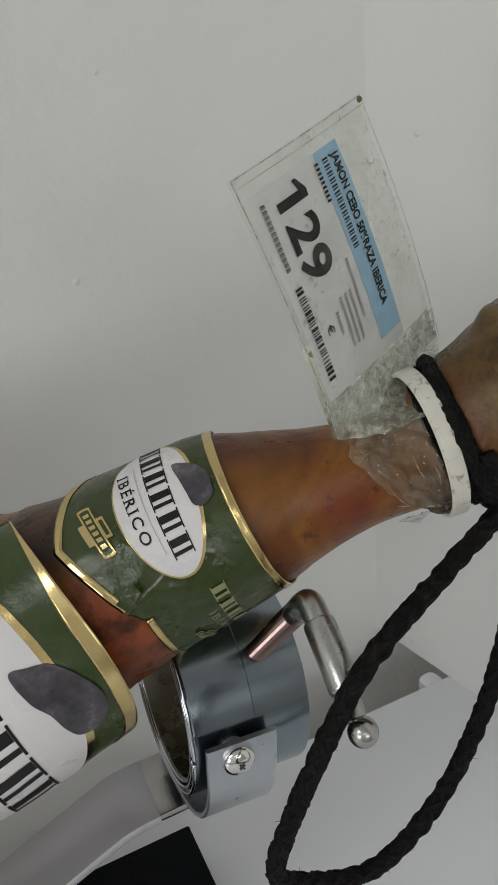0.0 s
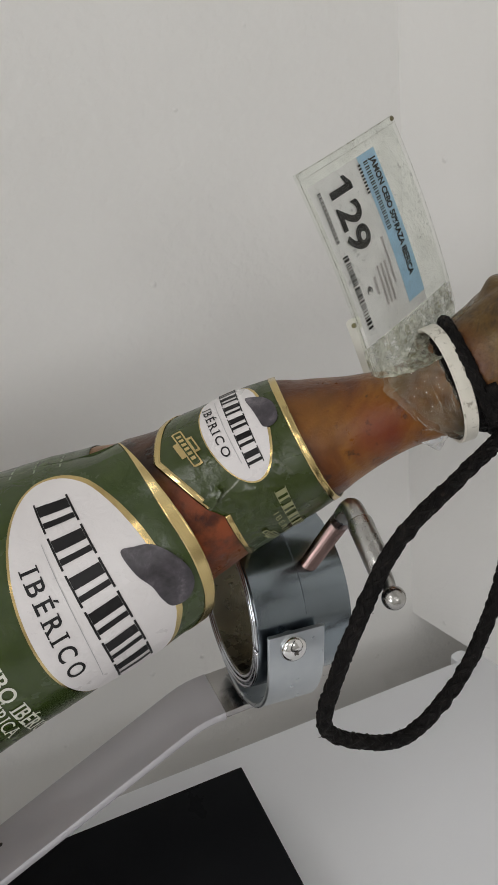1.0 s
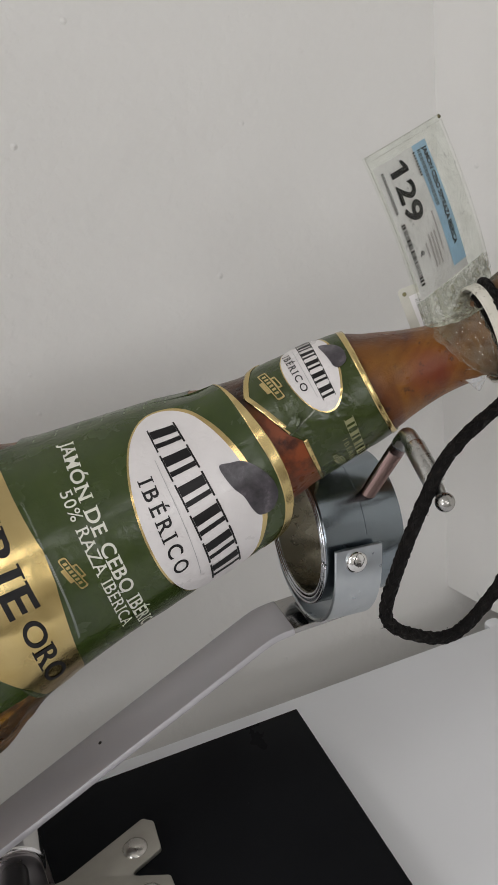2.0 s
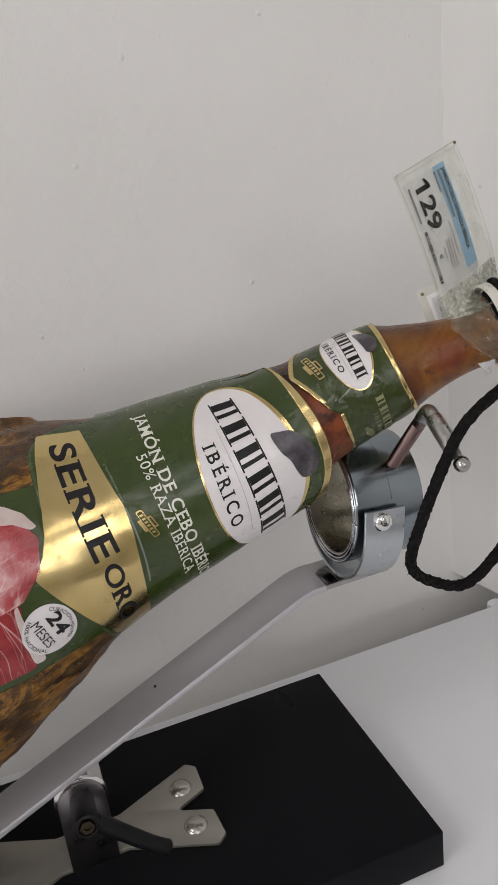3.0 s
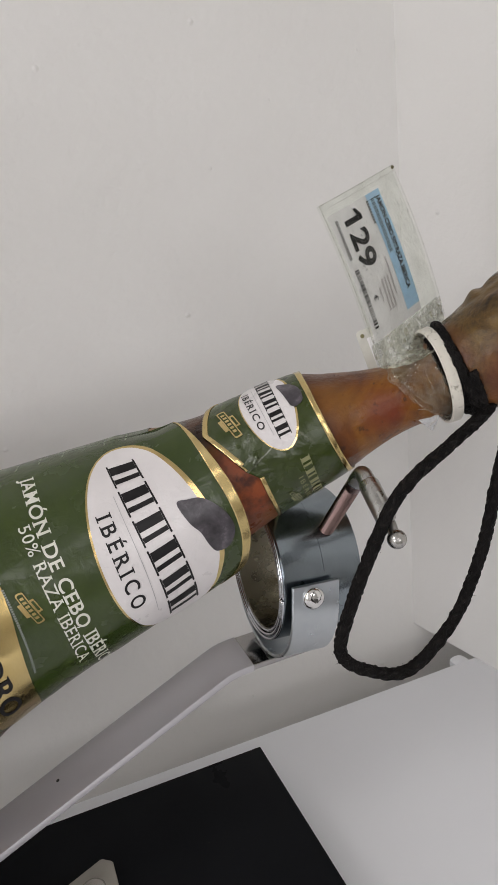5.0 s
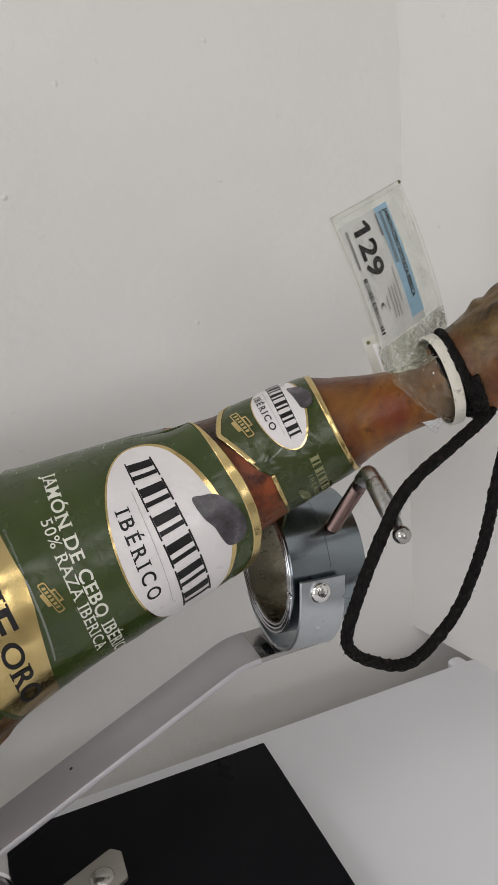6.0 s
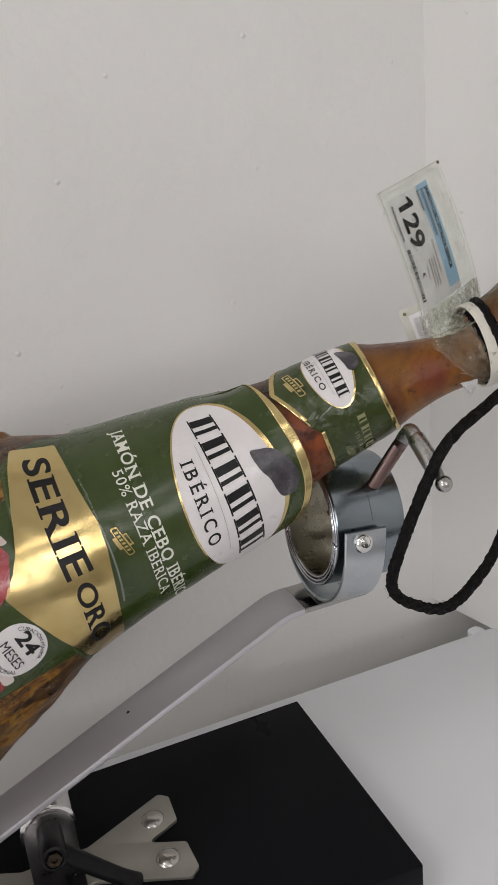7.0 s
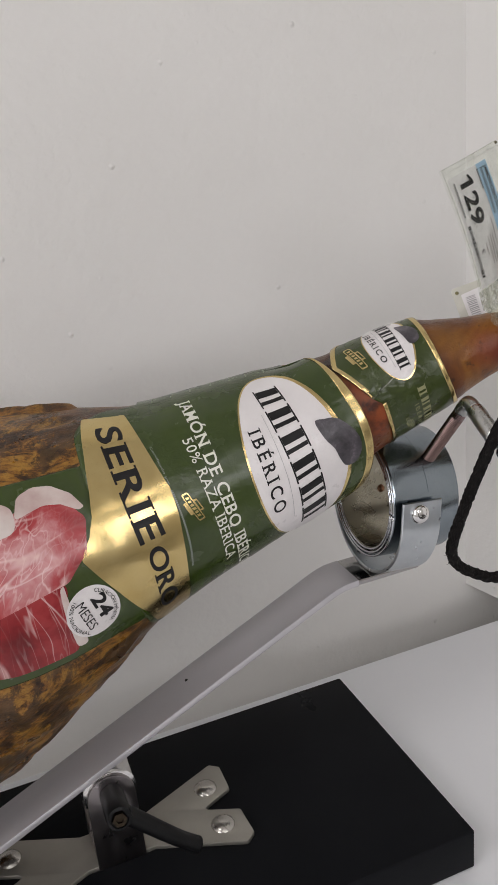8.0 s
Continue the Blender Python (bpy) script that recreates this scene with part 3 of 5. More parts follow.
def clamp_ring(stand):
    """The ring, its U-shaped collar with the pivot screws, and the bent clamping screw with a ball end."""
    z = Vector((1, -0.02, -0.085)).normalized()
    up = (Vector((0, 0, 1)) - z * z.z).normalized()
    front = z.cross(up)
    front = front if front.y < 0 else -front
    left = Vector((-0.0205, -0.0975, 0.9968))

    def shell(centre, path, r0, r1, h0, h1, lip=0.0006, closed=False):
        """A wall that follows a path of points and outward directions across the ring's axis."""
        bm, rows = bmesh.new(), []
        section = ((r0, h0 + lip), (r0 + lip, h0), (r1 - lip, h0), (r1, h0 + lip), (r1, h1 - lip), (r1 - lip, h1), (r0 + lip, h1), (r0, h1 - lip))
        for (px, py), (nx, ny) in path:
            base, out = centre + front * px + up * py, front * nx + up * ny
            rows.append([bm.verts.new(base + z * h + out * r) for r, h in section])
        n = len(section)
        for i in range(len(rows) if closed else len(rows) - 1):
            a, b = rows[i], rows[(i + 1) % len(rows)]
            for k in range(n):
                bm.faces.new((a[k], a[(k + 1) % n], b[(k + 1) % n], b[k]))
        if not closed:
            bm.faces.new(rows[0])
            bm.faces.new(rows[-1][::-1])
        return bm

    def arc(a0, a1, n):
        return [((0, 0), (math.cos(radians(a0 + (a1 - a0) * k / n)), math.sin(radians(a0 + (a1 - a0) * k / n)))) for k in range(n + 1)]

    full = arc(0, 360, 96)[:-1]
    ring = sharp(part("ring", shell(left, full, 0.0412, 0.0440, 0.0, 0.0500, 0.0004, closed=True), RINGSTEEL, stand, "zinc-plated steel clamp ring"))
    sharp(part("ring_liner", shell(left, full, 0.0372, 0.0396, 0.0004, 0.0494, 0.0004, closed=True), BRASSY, ring, "dull yellowish inner ring"))
    sharp(part("sleeve", shell(left, arc(18, 150, 40), 0.0441, 0.0452, 0.0, 0.0260), RINGSTEEL, ring, "overlapping ring sleeve with a seam"))
    for r, h in ((0.0382, 0.0), (0.0406, -0.0004), (0.0432, -0.0004)):
        line = [left + z * h + (front * math.cos(a) + up * math.sin(a)) * r for a in (2 * math.pi * k / 96 for k in range(97))]
        part("lip", tube(line, 0.00085, 8), LIP, ring, "bright rolled lip", smooth=True)
    low = Vector((-0.0185, -0.0965, 0.9905))
    path = [((0, 0.017 - 0.017 * k / 5), (1, 0)) for k in range(5)] + arc(0, -180, 60) + [((0, 0.017 * (k + 1) / 5), (-1, 0)) for k in range(5)]
    collar = sharp(part("collar", shell(low, path, 0.0488, 0.0512, 0.0, 0.0295), ZINC, stand, "bright zinc U-shaped collar under the ring"))
    seat = low + z * 0.0125 + up * 0.0090
    for sgn in (1, -1):
        d = front * sgn
        sharp(part("spacer", lathe([(0.0, 0.0), (0.0050, 0.0), (0.0050, 0.0050), (0.0, 0.0050)], seat + d * 0.0438, d, 20), ZINC, collar), 40)
        sharp(part("screw", lathe([(0.0066, 0.0), (0.0068, 0.0010), (0.0062, 0.0026), (0.0046, 0.0038), (0.0024, 0.0044), (0.0, 0.0045)], seat + d * 0.0512, d, 28), CHROME, collar, "domed cross-head screw"), 60)
        if sgn == 1:
            c = seat + d * 0.05575
            for u, v, lift in ((z, up, 0.0003), (up, z, 0.0005)):
                bm = bmesh.new()
                a = (u + v).normalized() if u is z else (u - v).normalized()
                b = d.cross(a)
                bm.faces.new([bm.verts.new(c + a * p * 0.0014 + b * q * 0.0005 + d * lift) for p, q in ((1, 1), (-1, 1), (-1, -1), (1, -1))])
                part("cross_slot", bm, SLOT, collar)
    sharp(part("screw_end", lathe([(0.0, 0.0024), (0.0012, 0.0023), (0.0024, 0.0017), (0.0032, 0.0)], left + z * 0.035 - front * 0.0352 - up * 0.0127, front * 0.94 + up * 0.34, 20), zinc("copper_screw_end", (0.24, 0.12, 0.07), 0.3), ring, "coppery screw end inside the ring"), 50)

    # the clamping screw
    foot, elbow, ball = Vector((0.0150, -0.1270, 1.0270)), Vector((0.0235, -0.1600, 1.0735)), Vector((0.0180, -0.2025, 1.0535))
    a, b = (elbow - foot).normalized(), (ball - elbow).normalized()
    bend = [elbow - a * 0.010, elbow - a * 0.005, elbow - a * 0.0010 + b * 0.0010, elbow + b * 0.005, elbow + b * 0.010]
    screw = part("clamp_screw", tube(glide(bend, 16), 0.0047, 20), SATIN, stand, "bent steel clamping screw", smooth=True)
    h = (elbow - foot).length - 0.010
    turns, k = [], 0.0
    while k < h - 0.006:
        turns += [(0.0041, k), (0.0046, k + 0.0006), (0.0041, k + 0.0012)]
        k += 0.0013
    turns += [(0.0045, h - 0.005), (0.0045, h)]
    part("thread", lathe([(0.0, 0.0), *turns, (0.0, h)], foot, a, 24), zinc("coppery_thread", (0.23, 0.16, 0.15), 0.24), screw, "fine thread with a coppery sheen")
    arm = (ball - elbow).length
    sharp(part("handle", lathe([(0.0, 0.0090), (0.0054, 0.0090), (0.0056, 0.0096), (0.0056, arm - 0.0145), (0.0052, arm - 0.0135), (0.0036, arm - 0.0125), (0.0034, arm - 0.008), (0.0028, arm - 0.004), (0.0, arm - 0.004)], elbow, b, 28), SATIN, screw, "turned steel handle"), 40)
    bm = bmesh.new()
    bmesh.ops.create_uvsphere(bm, u_segments=32, v_segments=20, radius=0.0050)
    bmesh.ops.transform(bm, matrix=Matrix.Translation(ball), verts=bm.verts)
    part("ball_end", bm, BALL, screw, "polished ball end", smooth=True)


clamp_ring(stand)

# ---- the ham: a body swept along a gently bent axis ----
KX = (-0.46, -0.40, -0.33, -0.256, -0.198, -0.16, -0.109, -0.08, -0.057, -0.0215, 0.025, 0.045, 0.07, 0.095, 0.11, 0.125, 0.155, 0.19, 0.225)
KZ = (0.862, 0.898, 0.953, 0.991, 1.012, 1.022, 1.038, 1.048, 1.058, 1.0765, 1.0945, 1.101, 1.109, 1.120, 1.1253, 1.1315, 1.1425, 1.1505, 1.1545)
KY = (0.0, 0.0, 0.0, 0.0, 0.0, 0.0, 0.0, 0.0, 0.0, 0.0, -0.0035, -0.0075, -0.013, -0.017, -0.0175, -0.0175, -0.0175, -0.0175, -0.0175)
BODY = (0.062, 0.100, 0.114, 0.1035, 0.0785, 0.0650, 0.0550, 0.0465, 0.0385, 0.0350, 0.0290, 0.0228, 0.0198, 0.0280, 0.0328, 0.0342, 0.0410, 0.0430, 0.0300)
CONE = (0.070, 0.105, 0.116, 0.1050, 0.0800, 0.0668, 0.0583, 0.0540, 0.0502, 0.0460, 0.0400, 0.04, 0.04, 0.04, 0.04, 0.04, 0.04, 0.04, 0.04)
SLOPES = {}


def along(knots, s):
    """A smooth value along the axis from the knots at KX."""
    if knots not in SLOPES:
        SLOPES[knots] = np.gradient(np.array(knots), np.array(KX))
    m = SLOPES[knots]
    i = int(min(max(np.searchsorted(KX, s) - 1, 0), len(KX) - 2))
    h = KX[i + 1] - KX[i]
    t = (s - KX[i]) / h
    return float((2 * t**3 - 3 * t * t + 1) * knots[i] + (t**3 - 2 * t * t + t) * h * m[i] + (3 * t * t - 2 * t**3) * knots[i + 1] + (t**3 - t * t) * h * m[i + 1])


def ham_axis(s):
    return Vector((s, -0.118 - 0.244 * s + along(KY, s), along(KZ, s)))


def ham_frame(s):
    t = (ham_axis(s + 0.002) - ham_axis(s - 0.002)).normalized()
    up = (Vector((0, 0, 1)) - t * t.z).normalized()
    return t, t.cross(up), up


def on_ham(s, degrees, radius):
    """A point round the axis; 0 degrees is the front, 90 the top."""
    s, radius = float(s), float(radius)
    t, front, up = ham_frame(s)
    a = radians(degrees)
    return ham_axis(s) + radius * (math.cos(a) * front + math.sin(a) * up)


def bulge(s, degrees):
    """How far the ham and its large label stand out of round: fuller in front on the body, flatter near the shank."""
    at, a = np.array((-0.32, -0.16, -0.10, -0.04)), radians(degrees)
    even, front, up = (float(np.interp(s, at, v)) for v in ((0.0, -0.0016, -0.0026, -0.0004), (0.0, 0.0065, 0.0050, -0.0020), (0.0, 0.0036, 0.0036, -0.0020)))
    return even + front * math.cos(a) + up * math.sin(a)


def cone_radius(s, degrees):
    return along(CONE, s) + bulge(s, degrees)


def cone(s, degrees, lift=0.0):
    """The large label's wrap, with slight waves in the paper."""
    wave = 0.0006 * noise.noise((s * 30, degrees / 34, 2.0)) + 0.00025 * noise.noise((s * 110, degrees / 12, 5.0))
    snug = 0.0022 * min(1.0, max(0.0, (degrees - 76) / 14)) * min(1.0, max(0.0, (s + 0.075) / 0.02))
    return on_ham(s, degrees, cone_radius(s, degrees) + wave - snug + lift)


def shank(s, degrees, lift=0.0):
    """The small label's wrap round the shank."""
    wave = 0.0005 * noise.noise((s * 60, degrees / 30, 8.0)) + 0.0002 * noise.noise((s * 190, degrees / 9, 3.0))
    fold = math.exp(-((degrees - 10) / 14) ** 2) * min(1.0, max(0.0, (0.004 - s) / 0.02))
    wave += fold * (0.0015 * abs(noise.noise((s * 130, degrees / 8, 1.0))) + 0.0006 * noise.noise((s * 300, degrees / 5, 7.0)))
    return on_ham(s, degrees, along(BODY, s) + 0.0009 + wave + lift)


def ham_body():
    bm, rings = bmesh.new(), []
    ns, na = 260, 120
    for i in range(ns + 1):
        s = -0.46 + (0.228 + 0.46) * i / ns
        r = along(BODY, s)
        cover = 0.25 if -0.19 < s < 0.03 else 1.0
        if -0.125 < s < -0.04:
            cover = 0.1
        row = []
        for k in range(na):
            a = 360 * k / na
            rr = r + bulge(s, a) * min(1.0, max(0.0, (-0.10 - s) / 0.05))
            if -0.125 < s < -0.03:
                fill = max(0.0, math.sin(radians(a))) ** 0.7 * min(1.0, (s + 0.125) / 0.03, (-0.03 - s) / 0.012)
                rr = r + max(0.0, cone_radius(s, a) - 0.0026 - 0.0034 * min(1.0, max(0.0, (s + 0.055) / 0.010)) - r) * fill
            if 0.018 < s < 0.085 and a < 180:
                rr -= 0.0032 * math.sin(radians(a)) ** 3 * min(1.0, (s - 0.018) / 0.008, (0.085 - s) / 0.03)
            if s < -0.14 and 100 < a < 300:
                rr *= 1 - 0.16 * math.sin(radians((a - 100) * 0.9)) * min(1.0, (-0.14 - s) / 0.06)
            p = on_ham(s, a, rr)
            lump = 0.055 * noise.noise(p * 14) + 0.02 * noise.noise(p * 45)
            wrinkle = 0.0
            if s < -0.15:
                wrinkle = 0.030 * abs(noise.noise(Vector((p.x * 22, p.y * 60, p.z * 60)))) + 0.022 * noise.noise(p * 30) + 0.014 * abs(noise.noise(p * 110))
                ridge = max(0.0, 1 - abs(a - 97) / 16) * min(1.0, (-0.15 - s) / 0.05)
                wrinkle += 0.05 * ridge
            elif s > 0.096:
                wrinkle = 0.17 * abs(noise.noise(Vector((p.x * 45, p.y * 110, p.z * 110)))) * min(1, (s - 0.096) / 0.02)
            out = rr * (1 + (lump + wrinkle) * cover)
            if s < -0.03 and (a < 100 or a > 318):
                out = min(out, cone_radius(s, a) - (0.0016 if s < -0.09 else 0.0028))
            row.append(bm.verts.new(on_ham(s, a, out)))
        rings.append(row)
    for a, b in zip(rings, rings[1:]):
        for k in range(na):
            j = (k + 1) % na
            bm.faces.new((a[k], a[j], b[j], b[k]))
    for ring, s, out in ((rings[0], -0.46, -0.02), (rings[-1], 0.228, 0.012)):
        tip = bm.verts.new(ham_axis(s) + ham_frame(s)[0] * out)
        for k in range(na):
            bm.faces.new((ring[k], ring[(k + 1) % na], tip))
    return bm


ham = thing("ham", "whole cured ham with green and gold paper labels on the stand", "ham", (-0.2, -0.07, 0.9))
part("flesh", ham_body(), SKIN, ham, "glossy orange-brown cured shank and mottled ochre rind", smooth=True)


def wrap_strip(surface, edges, a0, a1, rows, cols, thick=0.00035):
    """A sheet of paper round the ham from the angle a0 to a1; edges gives its left and right end at an angle."""
    bm, outer, inner = bmesh.new(), [], []
    for i in range(rows + 1):
        a = a0 + (a1 - a0) * i / rows
        left, right = edges(a)
        outer.append([bm.verts.new(surface(left + (right - left) * k / cols, a)) for k in range(cols + 1)])
        inner.append([bm.verts.new(surface(left + (right - left) * k / cols, a, -thick)) for k in range(cols + 1)])
    for i in range(rows):
        for k in range(cols):
            bm.faces.new((outer[i][k], outer[i][k + 1], outer[i + 1][k + 1], outer[i + 1][k]))
            bm.faces.new((inner[i][k], inner[i + 1][k], inner[i + 1][k + 1], inner[i][k + 1]))
        for k in (0, cols):
            bm.faces.new((outer[i][k], outer[i + 1][k], inner[i + 1][k], inner[i][k]))
    for i in (0, rows):
        for k in range(cols):
            bm.faces.new((outer[i][k], outer[i][k + 1], inner[i][k + 1], inner[i][k]))
    return bm


def decal(surface, outline, lift):
    """A printed patch that lies on a label; its outline is in metres along the axis and degrees round it."""
    bm = bmesh.new()
    bm.faces.new([bm.verts.new((s * 1000, a, 0)) for s, a in outline])
    lows = [min(v.co[i] for v in bm.verts) for i in (0, 1)]
    highs = [max(v.co[i] for v in bm.verts) for i in (0, 1)]
    for i, step in ((0, 2.5), (1, 3.0)):
        at = lows[i] + step
        while at < highs[i] - 0.5:
            bmesh.ops.bisect_plane(bm, geom=bm.verts[:] + bm.edges[:] + bm.faces[:], plane_co=(at, at, 0), plane_no=(1, 0, 0) if i == 0 else (0, 1, 0), dist=1e-5)
            at += step
    bmesh.ops.triangulate(bm, faces=[f for f in bm.faces if len(f.verts) > 4])
    for v in bm.verts:
        v.co = surface(v.co.x / 1000, v.co.y, lift)
    return bm


def oval(s, a, half_s, half_a, lean=0.0, n=64, bend=0.0):
    """An oval outline; lean shifts it along the axis per degree round it, bend by the square of that."""
    out = []
    for k in range(n):
        f = 2 * math.pi * k / n
        y = math.sin(f)
        out.append((s + half_s * math.cos(f) + lean * half_a * y + bend * (half_a * y) ** 2, a + half_a * y))
    return out


def soft_outline(points, radius_s=0.004, scale=0.0013, steps=5):
    """Rounds the corners of an outline given along the axis and round it."""
    flat = [(s / scale, a) for s, a in points]
    return [(s * scale, a) for s, a in rounded(flat, radius_s / scale, steps)]


def smooth_loop(points, steps=6):
    """A closed outline that glides through its points."""
    out, n = [], len(points)
    for i in range(n):
        a, b, c, d = (np.array(points[(i + k) % n]) for k in (-1, 0, 1, 2))
        for k in range(steps):
            t = k / steps
            out.append(tuple(float(v) for v in 0.5 * (2 * b + (c - a) * t + (2 * a - 5 * b + 4 * c - d) * t * t + (3 * b - 3 * c + d - a) * t**3)))
    return out


def glyphs(text, weight=0.0, spacing=1.0):
    """The outline mesh of a line of writing: vertices and faces, from 0 to 1 across and cap height 1."""
    data = bpy.data.curves.new("writing", "FONT")
    data.body, data.size, data.offset, data.resolution_u, data.space_character = text, 1.0, weight, 5, spacing
    ob = new("writing", data)
    graph = bpy.context.evaluated_depsgraph_get()
    me = bpy.data.meshes.new_from_object(ob.evaluated_get(graph))
    verts = np.array([v.co[:2] for v in me.vertices])
    faces = [tuple(p.vertices) for p in me.polygons]
    bpy.data.objects.remove(ob)
    bpy.data.curves.remove(data)
    bpy.data.meshes.remove(me)
    verts[:, 0] = (verts[:, 0] - verts[:, 0].min()) / (verts[:, 0].max() - verts[:, 0].min())
    verts[:, 1] /= 0.70
    return verts, faces


def serifs(verts, faces, reach, thick):
    """Short bars at the flat ends of the letters' stems."""
    count = collections.Counter(tuple(sorted(e)) for f in faces for e in zip(f, f[1:] + f[:1]))
    flat = [(min(verts[i][0], verts[j][0]), max(verts[i][0], verts[j][0]), verts[i][1]) for (i, j), n in count.items() if n == 1 and abs(verts[i][1] - verts[j][1]) < 0.004]
    flat = [e for e in flat if e[1] - e[0] > reach * 0.6]
    out = []
    for line in (0.0, 1.0):
        near = [round(float(y), 3) for _, _, y in flat if abs(y - line) < 0.06]
        if not near:
            continue
        level = collections.Counter(near).most_common(1)[0][0]
        for x0, x1, y in flat:
            if abs(y - level) > 0.006 or any(q[2] <= y <= q[3] and abs(q[0] + reach - x0) < 0.004 for q in out):
                continue
            right = x1 + reach if x1 - x0 < reach * 3.2 else x0 + reach
            out.append((x0 - reach, right, y if line < 0.5 else y - thick, y + thick if line < 0.5 else y))
    return out


def writing_mesh(text, place, weight=0.0, serif=0.0, spacing=1.0):
    """Writing mapped by place(across, up); serif is the reach of the stems' feet."""
    verts, faces = glyphs(text, weight, spacing)
    bm = bmesh.new()
    for x0, x1, y0, y1 in serifs(verts, faces, serif, 0.075) if serif else ():
        bm.faces.new([bm.verts.new((x, y, 0)) for x, y in ((x0, y0), (x1, y0), (x1, y1), (x0, y1))])
    made = [bm.verts.new((x, y, 0)) for x, y in verts]
    for f in faces:
        try:
            bm.faces.new([made[i] for i in f])
        except ValueError:
            pass
    for k in range(1, 44):
        bmesh.ops.bisect_plane(bm, geom=bm.verts[:] + bm.edges[:] + bm.faces[:], plane_co=(k / 44, 0, 0), plane_no=(1, 0, 0), dist=1e-6)
    for v in bm.verts:
        v.co = place(v.co.x, v.co.y)
    return bm


def line_on(surface, start, end, height, lift, bow=0.0):
    """A baseline on a label from start to end (axis, degrees); letters stand towards the shank."""
    def place(x, y):
        s = start[0] + (end[0] - start[0]) * x + height * y + bow * 4 * x * (1 - x)
        return surface(s, start[1] + (end[1] - start[1]) * x, lift)
    return place


def bars(place, cells, pattern):
    """Plain bars in place of the letters of a brand: in each cell the same few uprights and cross bars."""
    bm = bmesh.new()
    for k in range(cells):
        for x0, x1, y0, y1 in pattern:
            n, m = (28 if x1 - x0 > 0.9 else 4, 3) if cells < 3 else (1, 1)
            g = [[bm.verts.new(place((k + x0 + (x1 - x0) * i / n) / cells, y0 + (y1 - y0) * j / m)) for j in range(m + 1)] for i in range(n + 1)]
            for i in range(n):
                for j in range(m):
                    bm.faces.new((g[i][j], g[i + 1][j], g[i + 1][j + 1], g[i][j + 1]))
    return bm


def brand(place, material, parent, label):
    """The letters of a brand as plain bars, each a part of its own."""
    for k in range(6):
        part("letter_bar", bars(lambda x, y: place((k + x) / 6, y), 1, BRAND_BARS), material, parent, label if k == 0 else "")


BRAND_BARS = ((0.10, 0.42, 0.065, 0.935), (0.60, 0.76, 0.065, 0.935), (0.0, 0.88, 0.0, 0.06), (0.0, 0.88, 0.94, 1.0))


def emblem(surface, s, a, half_s, half_a, paper, foil, parent):
    """A maker's plaque as plain shapes: a rimmed rounded bar with a small crest."""
    def box(x0, x1, y0, y1, radius):
        tilt = half_s * 0.9
        return soft_outline([(s + half_s * x0 - tilt * y0, a + half_a * y0), (s + half_s * x1 - tilt * y0, a + half_a * y0), (s + half_s * x1 - tilt * y1, a + half_a * y1), (s + half_s * x0 - tilt * y1, a + half_a * y1)], radius)
    part("maker_crest", decal(surface, box(-1.9, 2.1, -0.42, 0.42, 0.0006), 0.0004), foil, parent, smooth=True)
    part("maker_crest_field", decal(surface, box(1.2, 1.8, -0.30, 0.30, 0.0003), 0.0005), paper, parent, smooth=True)
    part("maker_emblem", decal(surface, box(-1, 1, -1, 1, half_s * 0.8), 0.0006), foil, parent, "plain rimmed emblem", smooth=True)
    part("maker_field", decal(surface, box(-0.72, 0.72, -0.90, 0.90, half_s * 0.6), 0.0007), paper, parent, smooth=True)
    tilt = half_s * 0.9
    part("maker_word", bars(line_on(surface, (s - half_s * 0.45 - tilt * 0.75, a + half_a * 0.75), (s - half_s * 0.45 + tilt * 0.75, a - half_a * 0.75), half_s * 0.9, 0.0008), 6, ((0.12, 0.72, 0, 1),)), foil, parent)


